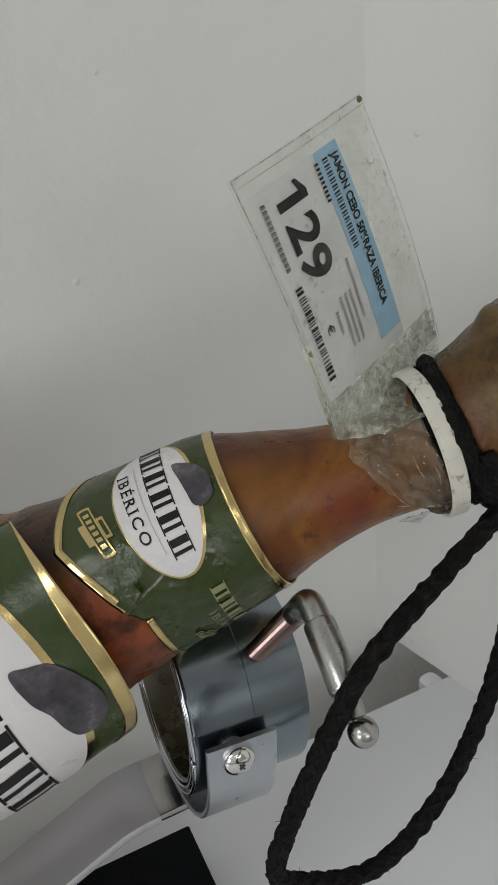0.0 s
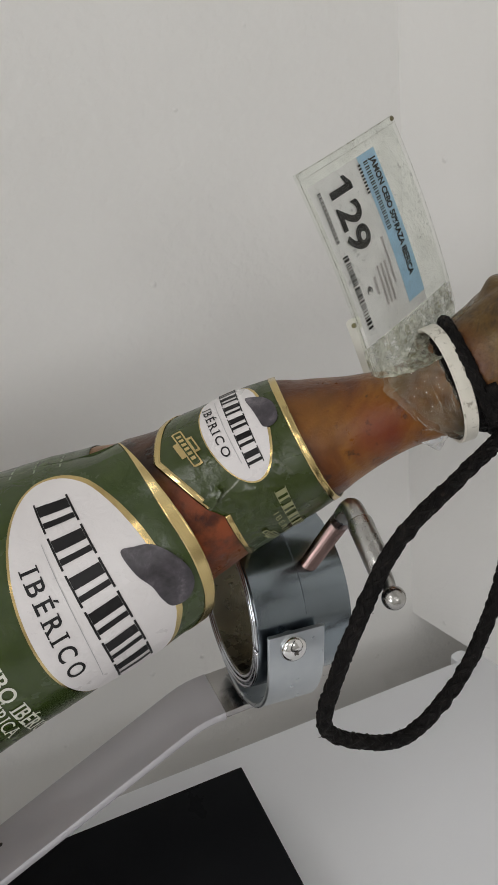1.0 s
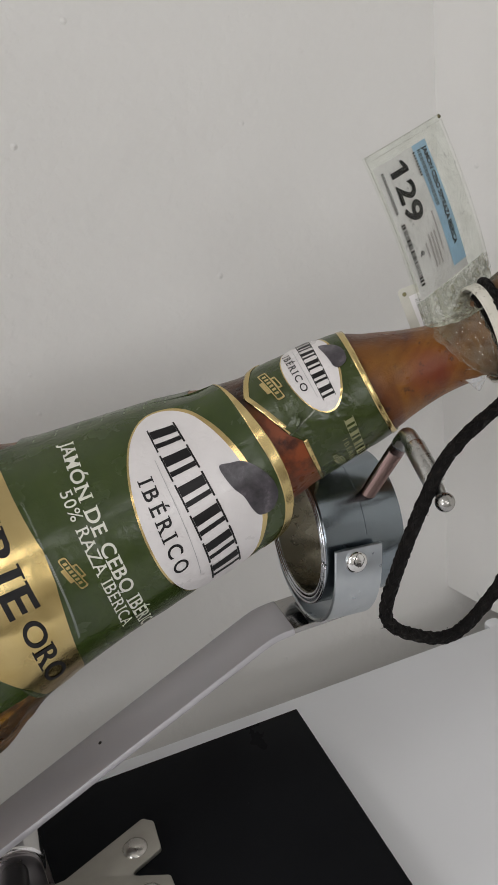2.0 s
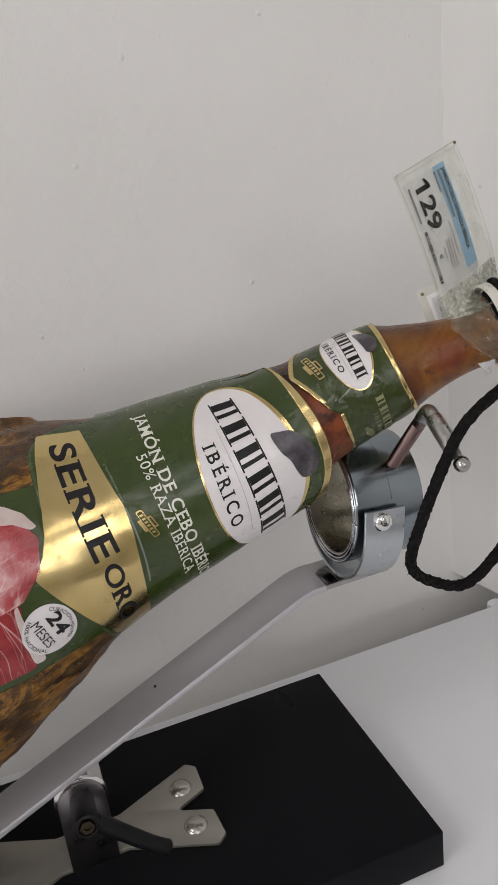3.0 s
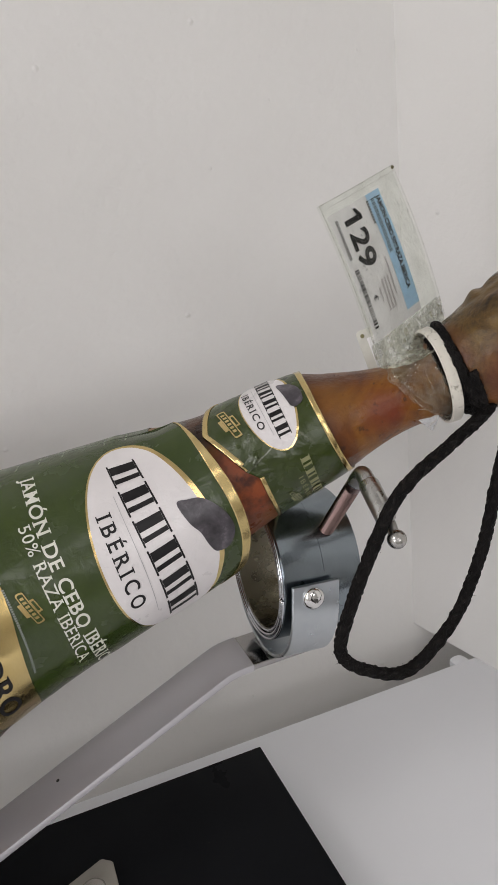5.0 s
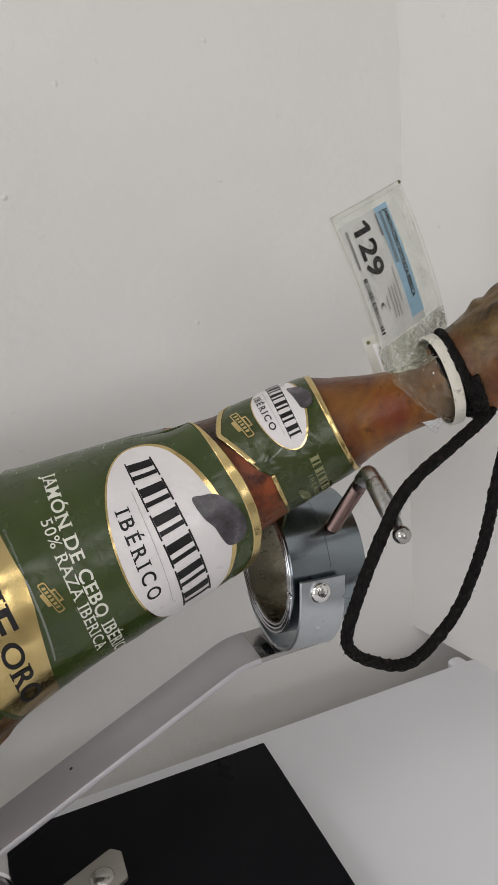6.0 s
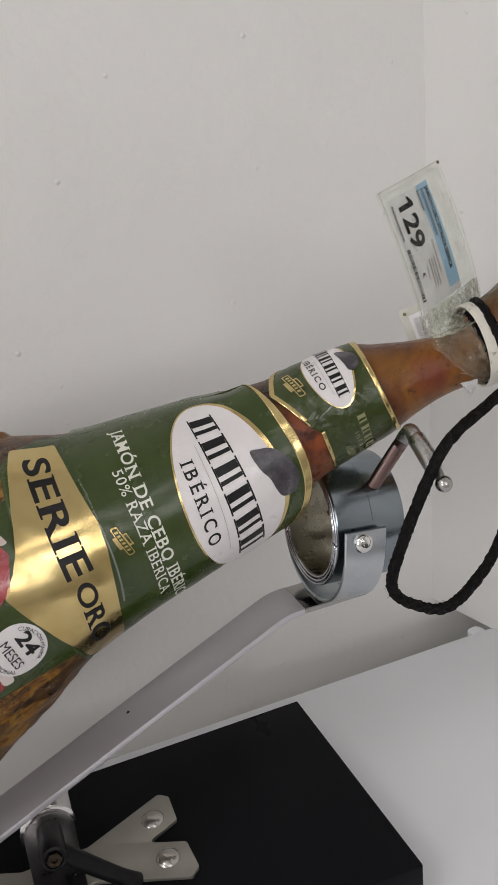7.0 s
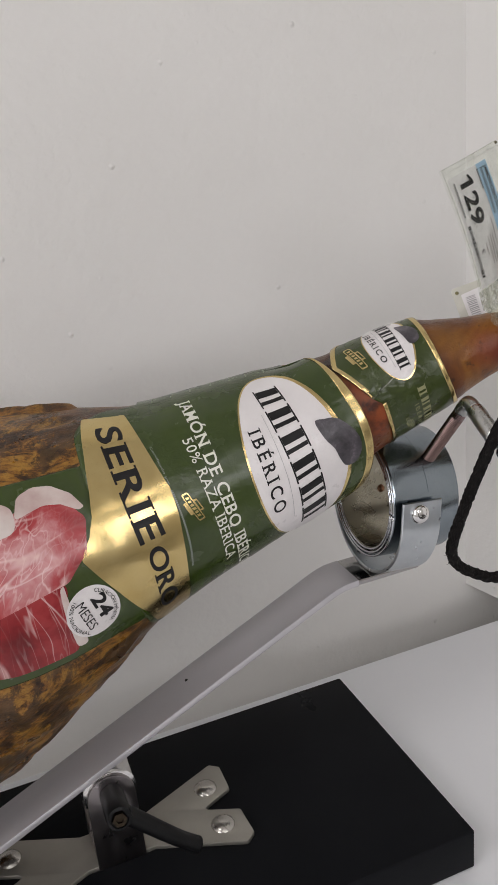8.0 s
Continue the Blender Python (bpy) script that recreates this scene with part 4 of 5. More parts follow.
def large_label():
    def right_edge(a):
        return -0.0322 - (1.9e-6 if a > 20 else 4.0e-6) * (a - 20) ** 2

    def edges(a):
        right = right_edge(a) if a < 91 else -0.0565
        if a > 84:
            left = -0.150 if a > 88 else -0.152 - (88 - a) * 0.002
        elif a > 47.3:
            left = -0.1882 + 0.030 * max(0.0, (a - 60) / 29) ** 2
        elif a > 7:
            left = -0.330
        elif a > -32.7:
            left = -0.1896 - (a + 32.7) / 283
        else:
            left = -0.1896 + 0.030 * min(1.0, ((-32.7 - a) / 38)) ** 2
        return left, right

    def band_edges(a):
        left, right = edges(a)
        return max(left, -0.1884), right

    label = part("large_label", wrap_strip(cone, band_edges, -120, 190, 290, 70), GREEN, ham, "glossy dark green paper label with gold and white print", smooth=True)
    part("tongue", wrap_strip(cone, lambda a: (edges(a)[0], -0.1882), -32.5, 47.25, 90, 50), GREEN, label, smooth=True)

    def band(a):
        right = right_edge(a)
        f = min(1.0, max(0.0, (90 - a) / 75))
        return right - 0.0003 - 0.0046 * f * f * (3 - 2 * f), right + 0.0002

    part("gold_band", wrap_strip(lambda s, a, lift=0.0: cone(s, a, lift + 0.0004), band, -115, 90, 110, 6, 0.0003), GOLD, label, "gold foil band on the label's edge", smooth=True)
    part("gold_oval", decal(cone, oval(-0.0752, 10, 0.0290, 67.5, 0.00009, bend=-9e-7), 0.0003), GOLD, label, "gold foil rim round the oval", smooth=True)
    part("white_oval", decal(cone, oval(-0.0759, 10, 0.0272, 65.5, 0.00009, bend=-9e-7), 0.0005), WHITE_PRINT, label, "white oval field", smooth=True)
    # the brand's word as plain bars, the word below it lettered
    brand(line_on(cone, (-0.0820, 63), (-0.0898, -43), 0.0150, 0.0007, 0.0050), BLACK_PRINT, label, "plain black bars in place of the brand word")
    part("thin_rule", bars(line_on(cone, (-0.0836, 44), (-0.0915, -28), 0.0003, 0.0007, 0.0025), 1, ((0, 1, 0, 1),)), GREY_LINE, label, "thin grey rule")
    part("word", writing_mesh("IBÉRICO", line_on(cone, (-0.0955, 36), (-0.1004, -17), 0.0074, 0.0007, 0.0012), 0.012, 0.020, 1.45), BLACK_PRINT, label, "black lettering")
    dome = [(-0.0578, 24.5), (-0.0524, 23.3), (-0.0468, 19.6), (-0.0430, 10), (-0.0414, -2), (-0.0438, -12), (-0.0496, -18), (-0.0548, -15.5), (-0.0558, -8), (-0.0557, 1.6), (-0.0576, 11)]
    part("emblem", decal(cone, smooth_loop(dome), 0.0008), SHADED_PRINT, label, "plain grey domed emblem", smooth=True)
    part("word", writing_mesh("JAMÓN DE CEBO IBÉRICO", line_on(cone, (-0.1254, 74), (-0.1327, -53), 0.0066, 0.0004, 0.0055), 0.016, 0.0070, 1.12), CREAM_PRINT, label, "cream lettering")
    part("word", writing_mesh("50% RAZA IBÉRICA", line_on(cone, (-0.1306, 46), (-0.1358, -30), 0.0058, 0.0004, 0.0030), 0.004, 0.0080, 1.12), CREAM_PRINT, label, "cream lettering")
    # gold panel with its words
    panel = [(-0.1835, 74.5), (-0.1580, 75), (-0.1540, 60), (-0.1506, 45), (-0.1464, 25), (-0.1476, 12), (-0.1518, -4), (-0.1570, -22), (-0.1618, -40), (-0.1652, -50), (-0.1785, -52), (-0.1845, -43), (-0.1852, -30), (-0.1935, -8), (-0.2024, 11), (-0.1948, 18), (-0.1904, 25), (-0.1878, 35), (-0.1856, 50)]
    part("gold_panel", decal(cone, soft_outline(panel, 0.0022), 0.0004), GOLD, label, "creased gold foil panel", smooth=True)
    part("word", writing_mesh("SERIE", line_on(cone, (-0.1775, 66), (-0.1728, 6), 0.0146, 0.0007, 0.0012), 0.020, 0.026, 1.1), BLACK_PRINT, label, "large black lettering")
    part("word", writing_mesh("ORO", line_on(cone, (-0.1712, 2.5), (-0.1778, -35), 0.0100, 0.0007, 0.001), 0.016, 0.036, 1.05), BLACK_PRINT, label, "black lettering")
    part("note_line", bars(line_on(cone, (-0.1468, 24), (-0.1536, -18), 0.0011, 0.0005, 0.0022), 40, ((0.1, 0.75, 0, 1),)), PALE_PRINT, label, "tiny unreadable note as bars")
    part("word", writing_mesh("Certificado por", line_on(cone, (-0.1492, 48), (-0.1466, 26), 0.0013, 0.0005, 0.0006)), PALE_PRINT, label, "tiny pale lettering")
    emblem(cone, -0.1390, 12, 0.0020, 8.0, GREEN, GOLD, label)
    # picture of sliced ham and the round seal
    part("slice_picture", decal(cone, soft_outline([(-0.2002, 36.2), (-0.1928, 25.8), (-0.1982, 13.5), (-0.2122, 6.2), (-0.2372, 7.4), (-0.2694, 9.2), (-0.3200, 14.0), (-0.3200, 30.0), (-0.2895, 37.8), (-0.2292, 36.4)], 0.006), 0.0004), MEAT, label, "printed picture of sliced ham", smooth=True)
    part("slice_picture", decal(cone, soft_outline([(-0.2122, 7.1), (-0.2202, -3.2), (-0.2249, -19.5), (-0.2554, -10.9), (-0.2694, -5.6), (-0.2896, 4.1), (-0.2997, 12.0), (-0.2593, 9.7)], 0.004), 0.0003), MEAT_DARK, label, "printed dark slice of ham", smooth=True)
    part("fat_picture", decal(cone, soft_outline([(-0.2227, 33.6), (-0.2186, 41.6), (-0.2111, 43.7), (-0.2031, 42.2), (-0.1958, 37.1), (-0.1918, 30.1), (-0.1948, 29.6), (-0.2012, 34.0), (-0.2090, 35.6), (-0.2160, 34.6)], 0.006), 0.0005), FAT, label, "printed pale fat edge", smooth=True)
    part("fat_picture", decal(cone, soft_outline([(-0.2442, 33.6), (-0.2392, 37.5), (-0.2282, 42.2), (-0.2217, 38.3), (-0.2232, 29.7), (-0.2342, 29.7)], 0.006), 0.0006), FAT, label, smooth=True)
    part("fat_picture", decal(cone, soft_outline([(-0.2152, 6.6), (-0.2183, -7.0), (-0.2194, -19.4), (-0.2256, -18.0), (-0.2218, -4.2), (-0.2177, 5.6)], 0.004), 0.0004), FAT, label, smooth=True)
    seal_s, seal_a, seal_r = -0.2091, -9.2, 0.0166

    def on_round(across, up):
        """Axis and degrees of a point of the seal, in metres across and up."""
        s = seal_s + up / 1.16
        return s, seal_a - math.degrees(across / cone_radius(s, seal_a))

    part("seal", decal(cone, [on_round(seal_r * math.cos(f), seal_r * math.sin(f)) for f in (2 * math.pi * k / 72 for k in range(72))], 0.0006), WHITE_PRINT, label, "round white seal", smooth=True)

    def on_seal(x0, y0, width, height):
        return lambda x, y: cone(*on_round(x0 + width * x, y0 + height * y), 0.0008)

    part("word", writing_mesh("24", on_seal(-0.0086, 0.0020, 0.0160, 0.0084), 0.03), BLACK_PRINT, label, "black numeral")
    part("word", writing_mesh("MESES", on_seal(-0.0098, -0.0078, 0.0196, 0.0060)), BLACK_PRINT, label, "black lettering")

    def on_arc(radius, start, end, height, inward):
        def place(x, y):
            f = radians(start + (end - start) * x)
            rr = radius + (-height * y if inward else height * y)
            return cone(*on_round(rr * math.cos(f), rr * math.sin(f)), 0.0008)
        return place

    part("word", writing_mesh("CURACIÓN MÍNIMA", on_arc(0.0124, 152, 22, 0.0024, False)), BLACK_PRINT, label, "small curved lettering")
    part("word", writing_mesh("100% NACIONAL", on_arc(0.0150, 208, 322, 0.0024, True)), BLACK_PRINT, label, "small curved lettering")
    # faint table of small print on the label's top
    for k, s in enumerate((-0.068, -0.080, -0.092, -0.104, -0.116, -0.128, -0.140)):
        part("small_print", bars(line_on(cone, (s, 112), (s - 0.001, 84), 0.0009, 0.0001), 5, ((0.1, 0.75, 0, 1),)), FAINT, label, "small print as plain bars")


large_label()


def small_label():
    def edges(a):
        right = 0.0222 - 0.00004 * a
        if a > 61:
            left = -0.0331 + (a - 61) * 0.00016
        elif a > 14:
            left = -0.0331 + (61 - a) * 0.00019
        elif a > 4:
            left = -0.0242 + (14 - a) * 0.0004
        else:
            left = -0.0202 + (a - 4) * 0.00006
        return left, right

    label = part("small_label", wrap_strip(shank, edges, -150, 170, 170, 34), GREEN_SMALL, ham, "crinkled olive green paper label with gold edges", smooth=True)

    def lifted(s, a, lift=0.0):
        return shank(s, a, lift + 0.0004)

    def right_edge(a):
        return edges(a)[1] - 0.0028, edges(a)[1] + 0.0001

    part("gold_edge", wrap_strip(lifted, right_edge, -140, 160, 120, 3, 0.0003), GOLD, label, "gold foil edge", smooth=True)
    part("gold_edge", wrap_strip(lifted, lambda a: (edges(a)[0] - 0.0001, edges(a)[0] + 0.0026), 14.5, 160, 90, 3, 0.0003), GOLD, label, smooth=True)
    part("gold_edge", wrap_strip(lifted, lambda a: (edges(a)[0] - 0.0001, edges(a)[0] + 0.0022), -140, 3.5, 60, 3, 0.0003), GOLD, label, smooth=True)
    part("gold_oval", decal(shank, oval(-0.0012, 62, 0.0128, 49), 0.0003), GOLD, label, "gold rim round the oval", smooth=True)
    part("white_oval", decal(shank, oval(-0.0015, 62, 0.0120, 47.5), 0.0005), WHITE_PRINT, label, "white oval field", smooth=True)
    brand(line_on(shank, (-0.0042, 108), (-0.0030, 23), 0.0066, 0.0007, 0.0004), BLACK_PRINT, label, "plain black bars in place of the brand word")
    part("thin_rule", bars(line_on(shank, (-0.0060, 92), (-0.0048, 30), 0.0002, 0.0007), 1, ((0, 1, 0, 1),)), GREY_LINE, label, "thin grey rule")
    part("word", writing_mesh("IBÉRICO", line_on(shank, (-0.0110, 87), (-0.0097, 39), 0.0032, 0.0007), 0.012, 0.018, 1.35), BLACK_PRINT, label, "black lettering")
    dome = [(0.0055, 79), (0.0088, 78), (0.0124, 73.5), (0.0150, 65.5), (0.0156, 57), (0.0148, 49.5), (0.0117, 46), (0.0086, 48), (0.0077, 56), (0.0068, 65.5)]
    part("emblem", decal(shank, smooth_loop(dome), 0.0008), SHADED_PRINT, label, "plain grey domed emblem", smooth=True)
    part("torn_flap", decal(lambda t, a, lift: shank(t, a, lift + 0.0022 * min(1.0, max(0.0, (t + 0.0245) / 0.007))), [(-0.0244, 20.5), (-0.0225, 13.0), (-0.0160, 20.0), (-0.0168, 25.5)], 0.0006), GREEN_SMALL, label, "torn paper flap", smooth=True)
    emblem(shank, -0.0205, 60, 0.0018, 17, GREEN_SMALL, GOLD, label)
    brand(line_on(shank, (0.0014, 1), (-0.0008, -78), 0.0052, 0.0005), DULL_GOLD, label, "plain cream bars in place of the brand word")
    part("word", writing_mesh("IBÉRICO", line_on(shank, (-0.0037, -16), (-0.0050, -62), 0.0028, 0.0005), 0.0, 0.0, 1.3), DULL_GOLD, label, "small cream lettering")
    emblem(shank, -0.0098, -38, 0.0012, 12, GREEN_SMALL, DULL_GOLD, label)


small_label()

# ---- cords, ring and tags at the end of the shank ----


def braid(line, radius, pitch, pairs=4):
    """A braided cord: strands that wind both ways round a core and cross over and under."""
    axes, run, d = frames_along(line), [], 0.0
    for i, p in enumerate(line):
        d += (p - line[i - 1]).length if i else 0.0
        run.append(d)
    strands = []
    for j in range(2 * pairs):
        way, start = (1, 2 * math.pi * (j // 2) / pairs) if j % 2 else (-1, 2 * math.pi * (j // 2 + 0.5) / pairs)
        path = []
        for p, (t, x, y), d in zip(line, axes, run):
            a = start + way * 2 * math.pi * d / pitch + 0.55 * noise.noise((d * 110, j, 1.0))
            over = math.sin(pairs * 2 * math.pi * d / pitch + math.pi * (j % 2))
            r = radius * (0.70 + 0.05 * over + 0.14 * noise.noise((d * 170, j * 3, 5.0)))
            path.append(p + r * (math.cos(a) * x + math.sin(a) * y))
        strands.append(tube(path, lambda f: radius * (0.29 + 0.09 * noise.noise((f * 120, j * 7, 2.0))), 7))
    return tube(line, radius * 0.80, 12), strands


def hanging_cord():
    cord = thing("cord", "thick black braided cord hanging in a loop from the shank", "cord", (0.10, -0.165, 1.098))
    path = [(0.1040, -0.1660, 1.1040), (0.0900, -0.1780, 1.0985), (0.0625, -0.1860, 1.0890), (0.0245, -0.1970, 1.0755), (0.0052, -0.1979, 1.0468), (-0.0072, -0.1958, 1.0172), (-0.0132, -0.1937, 0.9954),
            (-0.0080, -0.1916, 0.9821), (0.0048, -0.1916, 0.9719), (0.0191, -0.1916, 0.9647), (0.0314, -0.1916, 0.9647), (0.0452, -0.1916, 0.9734), (0.0634, -0.1896, 0.9898), (0.0805, -0.1876, 1.0229), (0.0930, -0.1837, 1.0597), (0.1063, -0.1758, 1.0870), (0.1080, -0.1660, 1.1040)]

    def laid(name, line, radius, pitch, label=""):
        core, strands = braid(line, radius, pitch)
        body = part(name, core, CORD, cord, label, smooth=True)
        for strand in strands:
            part("strand", strand, CORD, body, smooth=True)
        return body

    loop = laid("loop", glide(path, 900), 0.0036, 0.034)
    rng = random.Random(4)
    bm = bmesh.new()
    line = glide(path, 300)
    for _ in range(160):
        p = line[rng.randrange(300)]
        d = Vector((rng.uniform(-1, 1), rng.uniform(-1, 1), rng.uniform(-1, 1))).normalized()
        q = p + d * 0.0034
        tube(glide([p + d * 0.0026, q, q + d * rng.uniform(0.0006, 0.002) + Vector((rng.uniform(-1, 1), 0, rng.uniform(-1, 1))) * 0.0012], 5), 0.00007, 3, bm, False)
    tagged(part("fuzz", bm, CORD, loop, "loose fibres"), kind="stuff")
    turns = []
    for k in range(501):
        f = k / 500
        s = 0.0808 + 0.0092 * f
        turns.append(on_ham(s, -60 + 360 * 3.2 * f, along(BODY, min(s, 0.0865)) - 0.0024 + 0.0040 * min(1.0, max(0.0, (s - 0.0825) / 0.005)) + 0.0005 * noise.noise((f * 9, 1, 1))))
    laid("wrapping", turns, 0.0031, 0.028, "turns of cord wound round the shank")


hanging_cord()


def plastic_ring():
    centre = Vector((0.0760, -0.1542, 1.1155))
    normal = Vector((0.960, -0.196, 0.198)).normalized()
    up = Vector((0, 0, 1))
    x = (up - normal * up.dot(normal)).normalized()
    y = normal.cross(x)
    bm, rows = bmesh.new(), []
    for k in range(80):
        a = 2 * math.pi * k / 80
        out = math.cos(a) * x + math.sin(a) * y
        r = 0.0240 * (1 + 0.05 * math.cos(2 * a + 0.6))
        rows.append([bm.verts.new(centre + out * (r + dr) + normal * h) for dr, h in ((0, -0.0030), (0.0008, -0.0033), (0.0016, -0.0027), (0.0018, 0.0027), (0.0008, 0.0033), (0, 0.0030))])
    for i in range(80):
        a, b = rows[i], rows[(i + 1) % 80]
        for k in range(6):
            bm.faces.new((a[k], a[(k + 1) % 6], b[(k + 1) % 6], b[k]))
    sharp(tagged(part("plastic_ring", bm, RING_WHITE), "dirty white plastic ring strap round the shank", "strap"))


plastic_ring()


def dirty_seam():
    m = Nodes("dirty_sleeve_seam", 0.4)
    m.colour(m.ramp(m.noise(420, 6, 0.7), (0.36, (0.10, 0.10, 0.06)), (0.44, (0.36, 0.36, 0.30)), (0.54, (0.58, 0.58, 0.54))))
    return m.mat


def price_tag():
    tag = thing("price_tag", "price ticket in a clear worn plastic sleeve standing on the shank", "price tag", (0.07, -0.14, 1.125))
    right = Vector((0.0554, 0.0240, 0.0128)).normalized()
    corner = Vector((0.0198, -0.1392, 1.2122)) - right * 0.0028
    down = Vector((0.0239, -0.0108, -0.0834)).normalized()
    out = down.cross(right).normalized()
    wide, tall = 0.0645, 0.0890

    def place(u, v, lift=0.0):
        """A point of the tag: metres to the right and down; it bulges slightly."""
        bulge = 0.0022 * math.sin(math.pi * min(1, max(0, v / tall))) + 0.0012 * math.sin(math.pi * u / wide)
        return corner + right * u + down * v + out * (bulge + lift)

    neck = [on_ham(0.056 + 0.030 * k / 16, 62 + 0.8 * math.sin(k * 1.7) - 0.6 * k, along(BODY, 0.056 + 0.030 * k / 16) + 0.0022) for k in range(17)]
    for lift, back in ((0.0007, False), (-0.0007, True)):
        rows = []
        for i in range(31):
            v = tall * 1.0 * i / 30
            rows.append([place(wide * k / 16, v, lift + (0.0006 * noise.noise((k * 0.5, i * 0.4, lift * 900)) if i > 20 else 0)) for k in range(17)])
        for i in range(1, 9):
            f = i / 8
            rows.append([rows[30][k].lerp(neck[k], f) + out * (0.0016 * math.sin(math.pi * f) * noise.noise((k * 0.8, i * 0.7, 3 + lift * 500))) for k in range(17)])
        for first, last, name, material, label in ((0, 26, "sleeve", SLEEVE, "clear scuffed plastic sleeve"), (26, 38, "worn_end", SLEEVE_WORN, "cracked milky end of the sleeve")):
            bm = bmesh.new()
            made = [[bm.verts.new(p) for p in row] for row in rows[first:last + 1]]
            for a, b in zip(made, made[1:]):
                for k in range(16):
                    bm.faces.new((a[k], a[k + 1], b[k + 1], b[k]))
            part(name, bm, material, tag, label, smooth=True)
    bm = bmesh.new()
    for u0, v0, u1, v1 in ((0, 0, wide, 0.0004), (0, 0.0028, wide, 0.0030), (0, 0, 0.0004, tall), (wide - 0.0003, 0, wide, tall)):
        n = 12
        for k in range(n):
            a, b = k / n, (k + 1) / n
            if u1 - u0 > v1 - v0:
                q = [(u0 + (u1 - u0) * a, v0), (u0 + (u1 - u0) * b, v0), (u0 + (u1 - u0) * b, v1), (u0 + (u1 - u0) * a, v1)]
            else:
                q = [(u0, v0 + (v1 - v0) * a), (u1, v0 + (v1 - v0) * a), (u1, v0 + (v1 - v0) * b), (u0, v0 + (v1 - v0) * b)]
            bm.faces.new([bm.verts.new(place(u, v, 0.0011)) for u, v in q])
    part("seam", bm, dirty_seam(), tag, "grey welded sleeve seam")
    part("eyelet", lathe([(0.0, 0.0008), (0.0007, 0.0008), (0.0011, 0.0)], place(wide - 0.0012, 0.0012, 0.001), out, 12), plain("olive_stain", (0.10, 0.085, 0.035), 0.5), tag, "dirty olive corner stud")

    def sheet(u0, v0, u1, v1, lift, name, material, label):
        bm, n, m = bmesh.new(), 8, 14
        g = [[bm.verts.new(place(u0 + (u1 - u0) * i / n, v0 + (v1 - v0) * j / m, lift)) for j in range(m + 1)] for i in range(n + 1)]
        for i in range(n):
            for j in range(m):
                bm.faces.new((g[i][j], g[i + 1][j], g[i + 1][j + 1], g[i][j + 1]))
        return part(name, bm, material, tag, label, smooth=True)

    sheet(0.0030, 0.0068, 0.0461, 0.0765, 0.0, "paper", TAG_PAPER, "white printed paper ticket")
    sheet(0.0340, 0.0068, 0.0461, 0.0718, 0.0002, "blue_stripe", TAG_BLUE, "pale blue stripe")

    def row(u, v0, v1, height):
        """A line of writing that runs down the tag, letters standing to the right."""
        return lambda x, y: place(u - 0.040 * (v0 + (v1 - v0) * x - 0.01) + height * y, v0 + (v1 - v0) * x, 0.0004)

    part("word", writing_mesh("129", row(0.0128, 0.0130, 0.0395, 0.0128), 0.026), BLACK_PRINT, tag, "large black price numerals")
    flag, bm = row(0.0128, 0.0130, 0.0395, 0.0128), bmesh.new()
    bm.faces.new([bm.verts.new(flag(x, y)) for x, y in ((-0.13, 0.66), (-0.13, 0.80), (0.02, 1.02), (0.06, 1.02), (0.06, 0.80))])
    part("numeral_flag", bm, BLACK_PRINT, tag)
    part("word", writing_mesh("JAMON CEBO 50%RAZA IBERICA", row(0.0412, 0.0095, 0.0618, 0.0034), 0.035), BLACK_PRINT, tag, "small dark lettering")
    part("word", writing_mesh("€", row(0.0136, 0.0540, 0.0572, 0.0030)), BLACK_PRINT, tag, "currency sign")
    part("brand_word", bars(row(0.0364, 0.0095, 0.0395, 0.0028), 14, ((0.12, 0.40, 0, 1), (0.58, 0.78, 0, 1))), BLACK_PRINT, tag, "plain bars in place of a brand name")
    part("small_print", bars(row(0.0325, 0.0095, 0.0222, 0.0018), 9, ((0.15, 0.7, 0, 1),)), BLACK_PRINT, tag, "tiny print as plain bars")
    part("number_line", bars(row(0.0062, 0.0105, 0.0320, 0.0020), 13, ((0.15, 0.42, 0, 1), (0.58, 0.76, 0, 1))), BLACK_PRINT, tag, "long number as plain bars")
    for u, v0, v1 in ((0.0305, 0.0395, 0.0602), (0.0275, 0.0487, 0.0665), (0.0250, 0.0487, 0.0665), (0.0225, 0.0487, 0.0665), (0.0190, 0.052, 0.060)):
        part("small_print", bars(row(u, v0, v1, 0.0015), int((v1 - v0) / 0.0012), ((0.15, 0.42, 0, 1), (0.6, 0.75, 0.1, 0.8))), RED_PRINT, tag, "tiny print as plain bars")
    rng = random.Random(7)
    bm, v = bmesh.new(), 0.0375
    while v < 0.0698:
        w = rng.choice((0.0004, 0.0004, 0.0008, 0.0011))
        bm.faces.new([bm.verts.new(place(u, t, 0.0004)) for u, t in ((0.0056, v), (0.0086, v), (0.0086, v + w), (0.0056, v + w))])
        v += w + rng.choice((0.0004, 0.0005, 0.0009))
    part("barcode", bm, BLACK_PRINT, tag, "black barcode stripes")


price_tag()


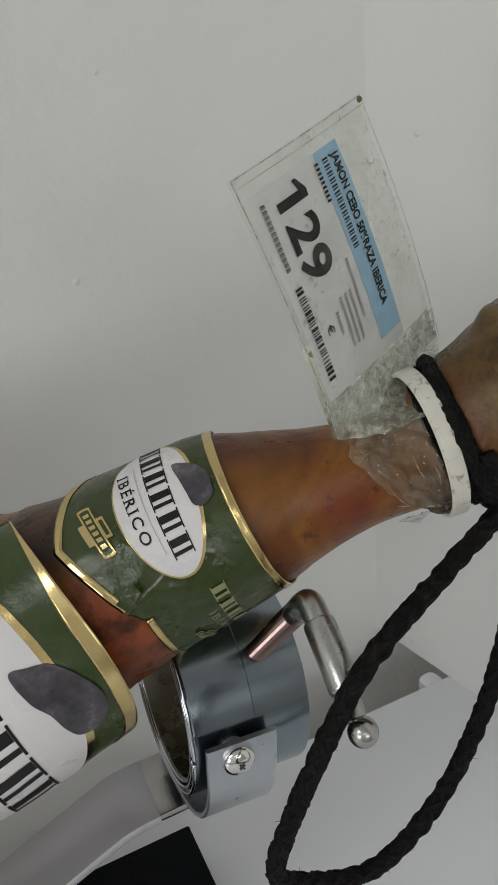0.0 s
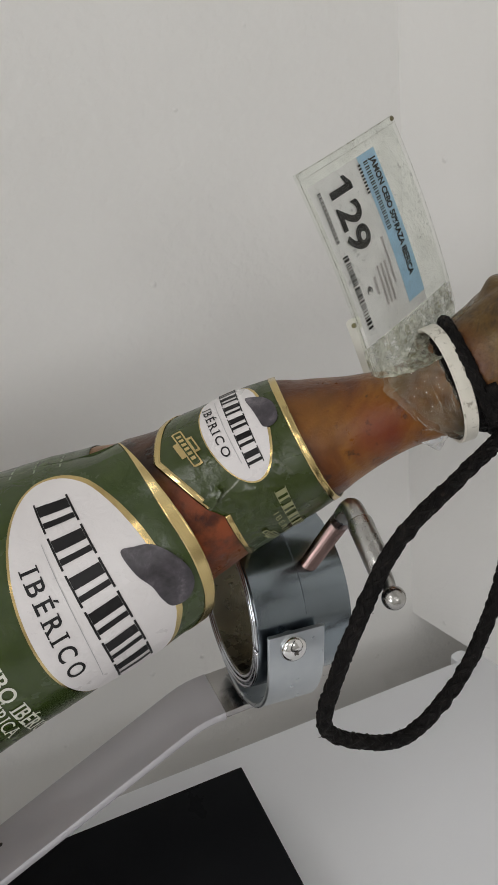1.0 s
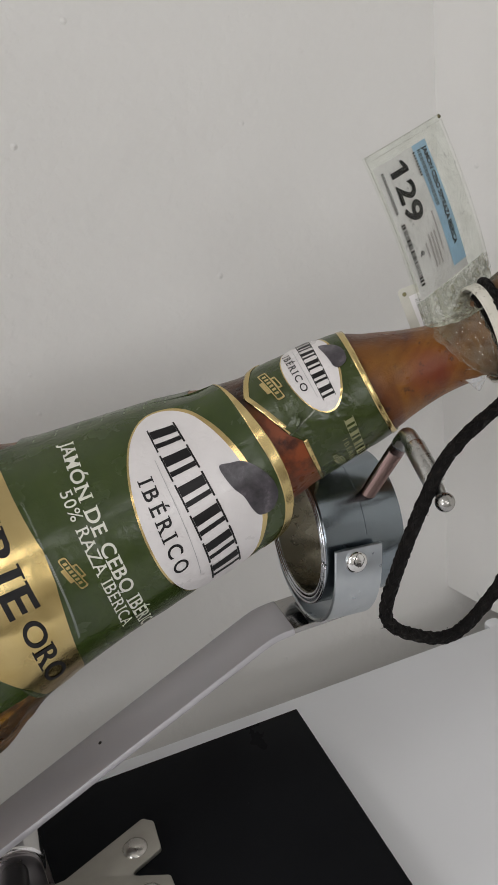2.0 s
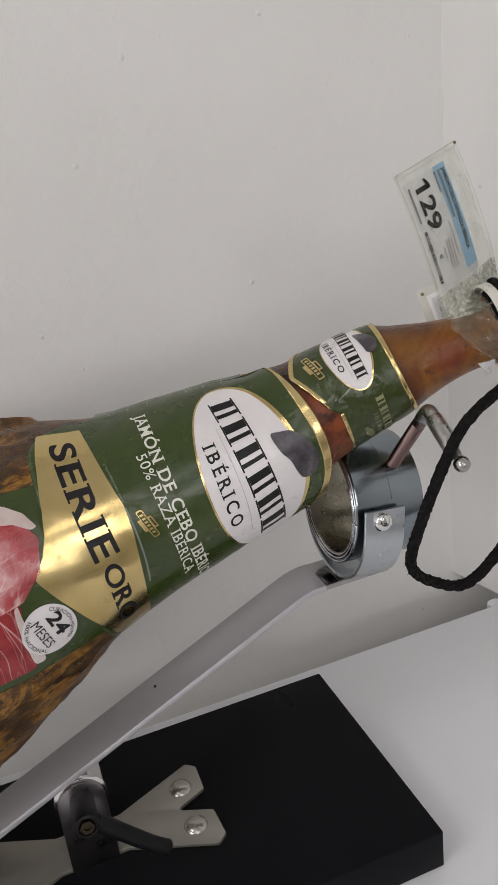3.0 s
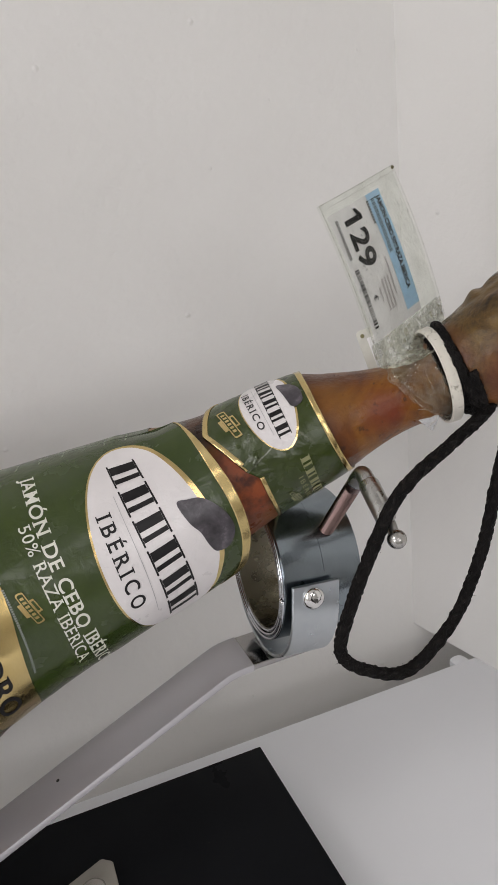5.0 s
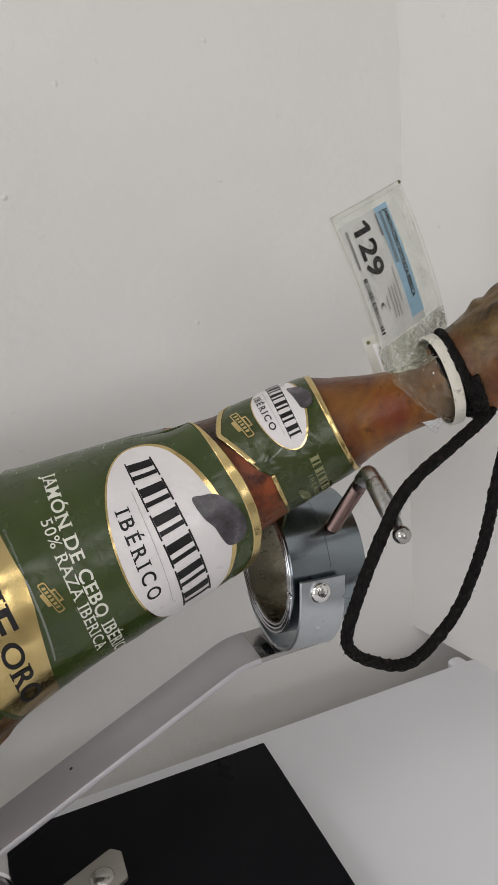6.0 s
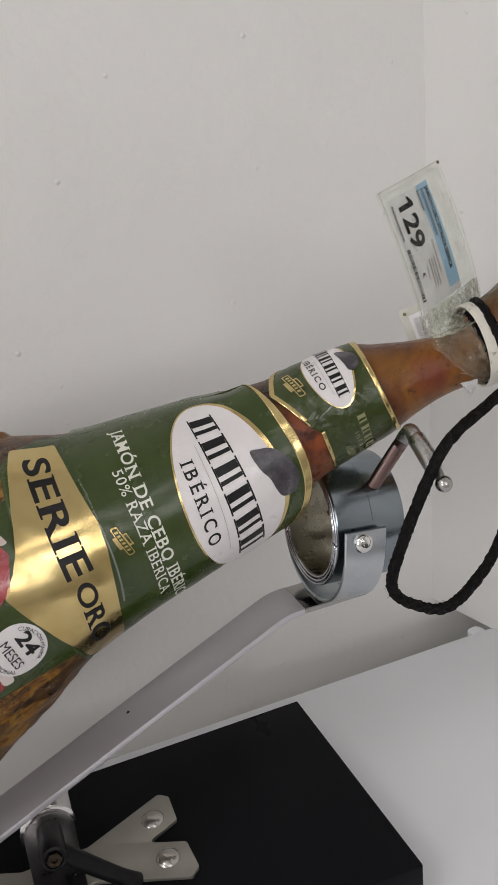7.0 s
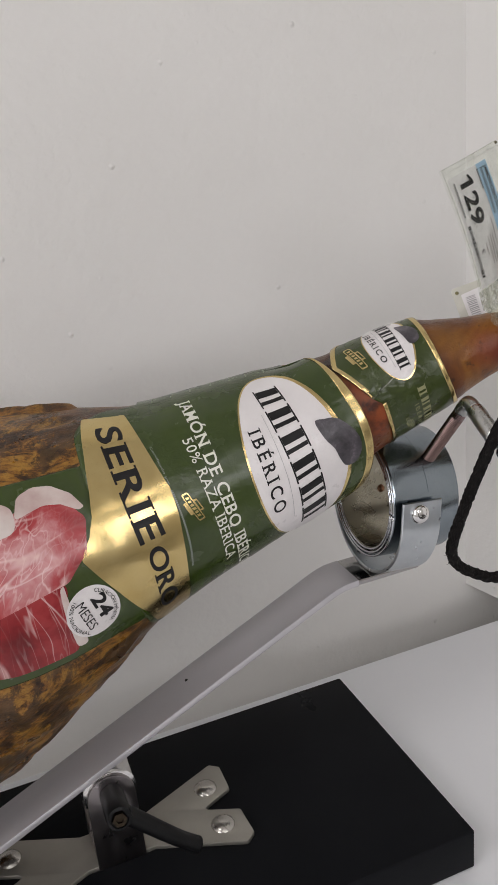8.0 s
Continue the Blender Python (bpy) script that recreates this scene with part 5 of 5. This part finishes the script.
def crumpled_film():
    """Torn clear film gathered round the shank under the ticket, in sharp folds that run round it."""
    film = thing("plastic_film", "crumpled clear plastic film wrapped round the shank", "plastic film", tuple(on_ham(0.07, 60, 0.03)))
    for n, (a0, a1, lift, high, waves) in enumerate(((-92, 104, 0.0008, 0.0036, 3.2), (-46, 60, 0.0016, 0.0040, 2.3))):
        bm, rows = bmesh.new(), []
        for i in range(57):
            a = a0 + (a1 - a0) * i / 56
            s0 = 0.0560 + 0.0030 * n + 0.00017 * max(0.0, 48 - a) + 0.00005 * max(0.0, a - 60) + 0.0020 * noise.noise((a * 0.06, n * 4, 2.0)) + 0.0006 * noise.noise((a * 0.21, n * 4, 7.0))
            row = []
            for k in range(41):
                f = k / 40
                s = s0 + (0.0800 - s0) * f
                phase = waves * f + 0.010 * a + 1.1 * noise.noise((a * 0.022, n * 7, 4.0)) + 0.25 * noise.noise((a * 0.08, f * 4, n + 3))
                fold = abs((phase % 1.0) * 2 - 1) ** 1.6 * (0.55 + 0.9 * abs(noise.noise((a * 0.03, f * 2, n + 9)))) + 0.22 * abs(noise.noise((a * 0.07, f * 6, n + 20)))
                row.append(bm.verts.new(on_ham(s, a, along(BODY, s) + lift + high * fold * min(1.0, 0.2 + f * 4, 0.3 + (1 - f) * 6))))
            rows.append(row)
        for a, b in zip(rows, rows[1:]):
            for k in range(40):
                bm.faces.new((a[k], a[k + 1], b[k + 1], b[k]))
        rim = [row[0].co.copy() for row in rows]
        fold = part("fold", bm, CRUMPLE, film, smooth=True)
        part("rim", tube(glide(rim, 180), 0.00007, 6), FILM_RIM, fold, "bright turned edge of the film", smooth=True)
    tip = [on_ham(0.0625, -22, 0.0242), on_ham(0.0720, -32, 0.0225), on_ham(0.0675, -72, 0.0246), on_ham(0.0664, -72, 0.0243)]
    bm = bmesh.new()
    n = 8
    g = [[bm.verts.new(tip[0].lerp(tip[1], i / n).lerp(tip[3].lerp(tip[2], i / n), j / n) + Vector((0, 0.0016 * noise.noise((i * 0.6, j * 0.6, 2)), 0))) for j in range(n + 1)] for i in range(n + 1)]
    for i in range(n):
        for j in range(n):
            bm.faces.new((g[i][j], g[i + 1][j], g[i + 1][j + 1], g[i][j + 1]))
    part("loose_corner", bm, CRUMPLE, film, "pointed loose corner of the film", smooth=True)
    part("rim", tube(glide([tip[0], tip[0].lerp(tip[3], 0.6), tip[3], tip[2], tip[2].lerp(tip[1], 0.5), tip[1]], 60), 0.00005, 6), FILM_RIM, film, smooth=True)
    # thin milky tubes that stand in for glints along hard creases
    for k, line in enumerate((((0.0732, 33), (0.0733, 19), (0.0737, 5)), ((0.0777, 18), (0.0777, 8), (0.0767, -3)), ((0.0632, 16), (0.0650, 0), (0.0672, -14)), ((0.0747, 63), (0.0743, 58), (0.0739, 54)), ((0.0585, 40), (0.0600, 42), (0.0614, 43)), ((0.0640, -8), (0.0660, -10), (0.0685, -13)))):
        points = [on_ham(t, a, along(BODY, t) + 0.0036 + 0.0006 * noise.noise((t * 400, a * 0.1, k))) for t, a in line]
        part("crease", tube(glide(points, 40), lambda f: 0.00003 + 0.00030 * math.sin(math.pi * f) * abs(math.sin(f * 11 + k * 2)) ** 2, 6), FILM_RIM, film, "milky tube drawn as a glint on a crease" if k == 0 else "", smooth=True)


crumpled_film()


def seal_card():
    card = thing("seal_card", "cream plastic card with a barcode sticker behind the shank", "tag", (0.075, -0.085, 1.105))
    corner = Vector((0.0678, -0.0778, 1.1267))
    right = Vector((0.0205, -0.0100, 0.0070)).normalized()
    down = Vector((0.0080, -0.0140, -0.0220)).normalized()
    down = (down - right * down.dot(right)).normalized()
    out = down.cross(right).normalized()
    m = Matrix((right, down, out)).transposed().to_4x4()
    m.translation = corner
    sharp(part("body", prism(rounded([(0, 0), (0.0235, 0), (0.0235, 0.046), (0, 0.046)], 0.0028), -0.0012, 0.0, m, 0.0003), CARD_WHITE, card))
    part("sticker", prism([(0.0055, 0.0060), (0.0205, 0.0050), (0.0210, 0.0330), (0.0060, 0.0335)], 0.0002, 0.0004, m), TAG_PAPER, card, "white barcode sticker")
    bm = bmesh.new()
    rng = random.Random(2)
    v = 0.009
    while v < 0.026:
        w = rng.choice((0.0004, 0.0007))
        bm.faces.new([bm.verts.new(m @ Vector((u, t, 0.0007))) for u, t in ((0.008, v), (0.0145, v), (0.0145, v + w), (0.008, v + w))])
        v += w + rng.choice((0.0005, 0.0008))
    part("barcode", bm, GREY_LINE, card)
    part("hole", lathe([(0.0, 0.0005), (0.0011, 0.0005), (0.0013, 0.0)], m @ Vector((0.0035, 0.0038, 0.0003)), out, 14), plain("olive_dirt", (0.22, 0.20, 0.09), 0.5), card, "dirty punched hole")


seal_card()
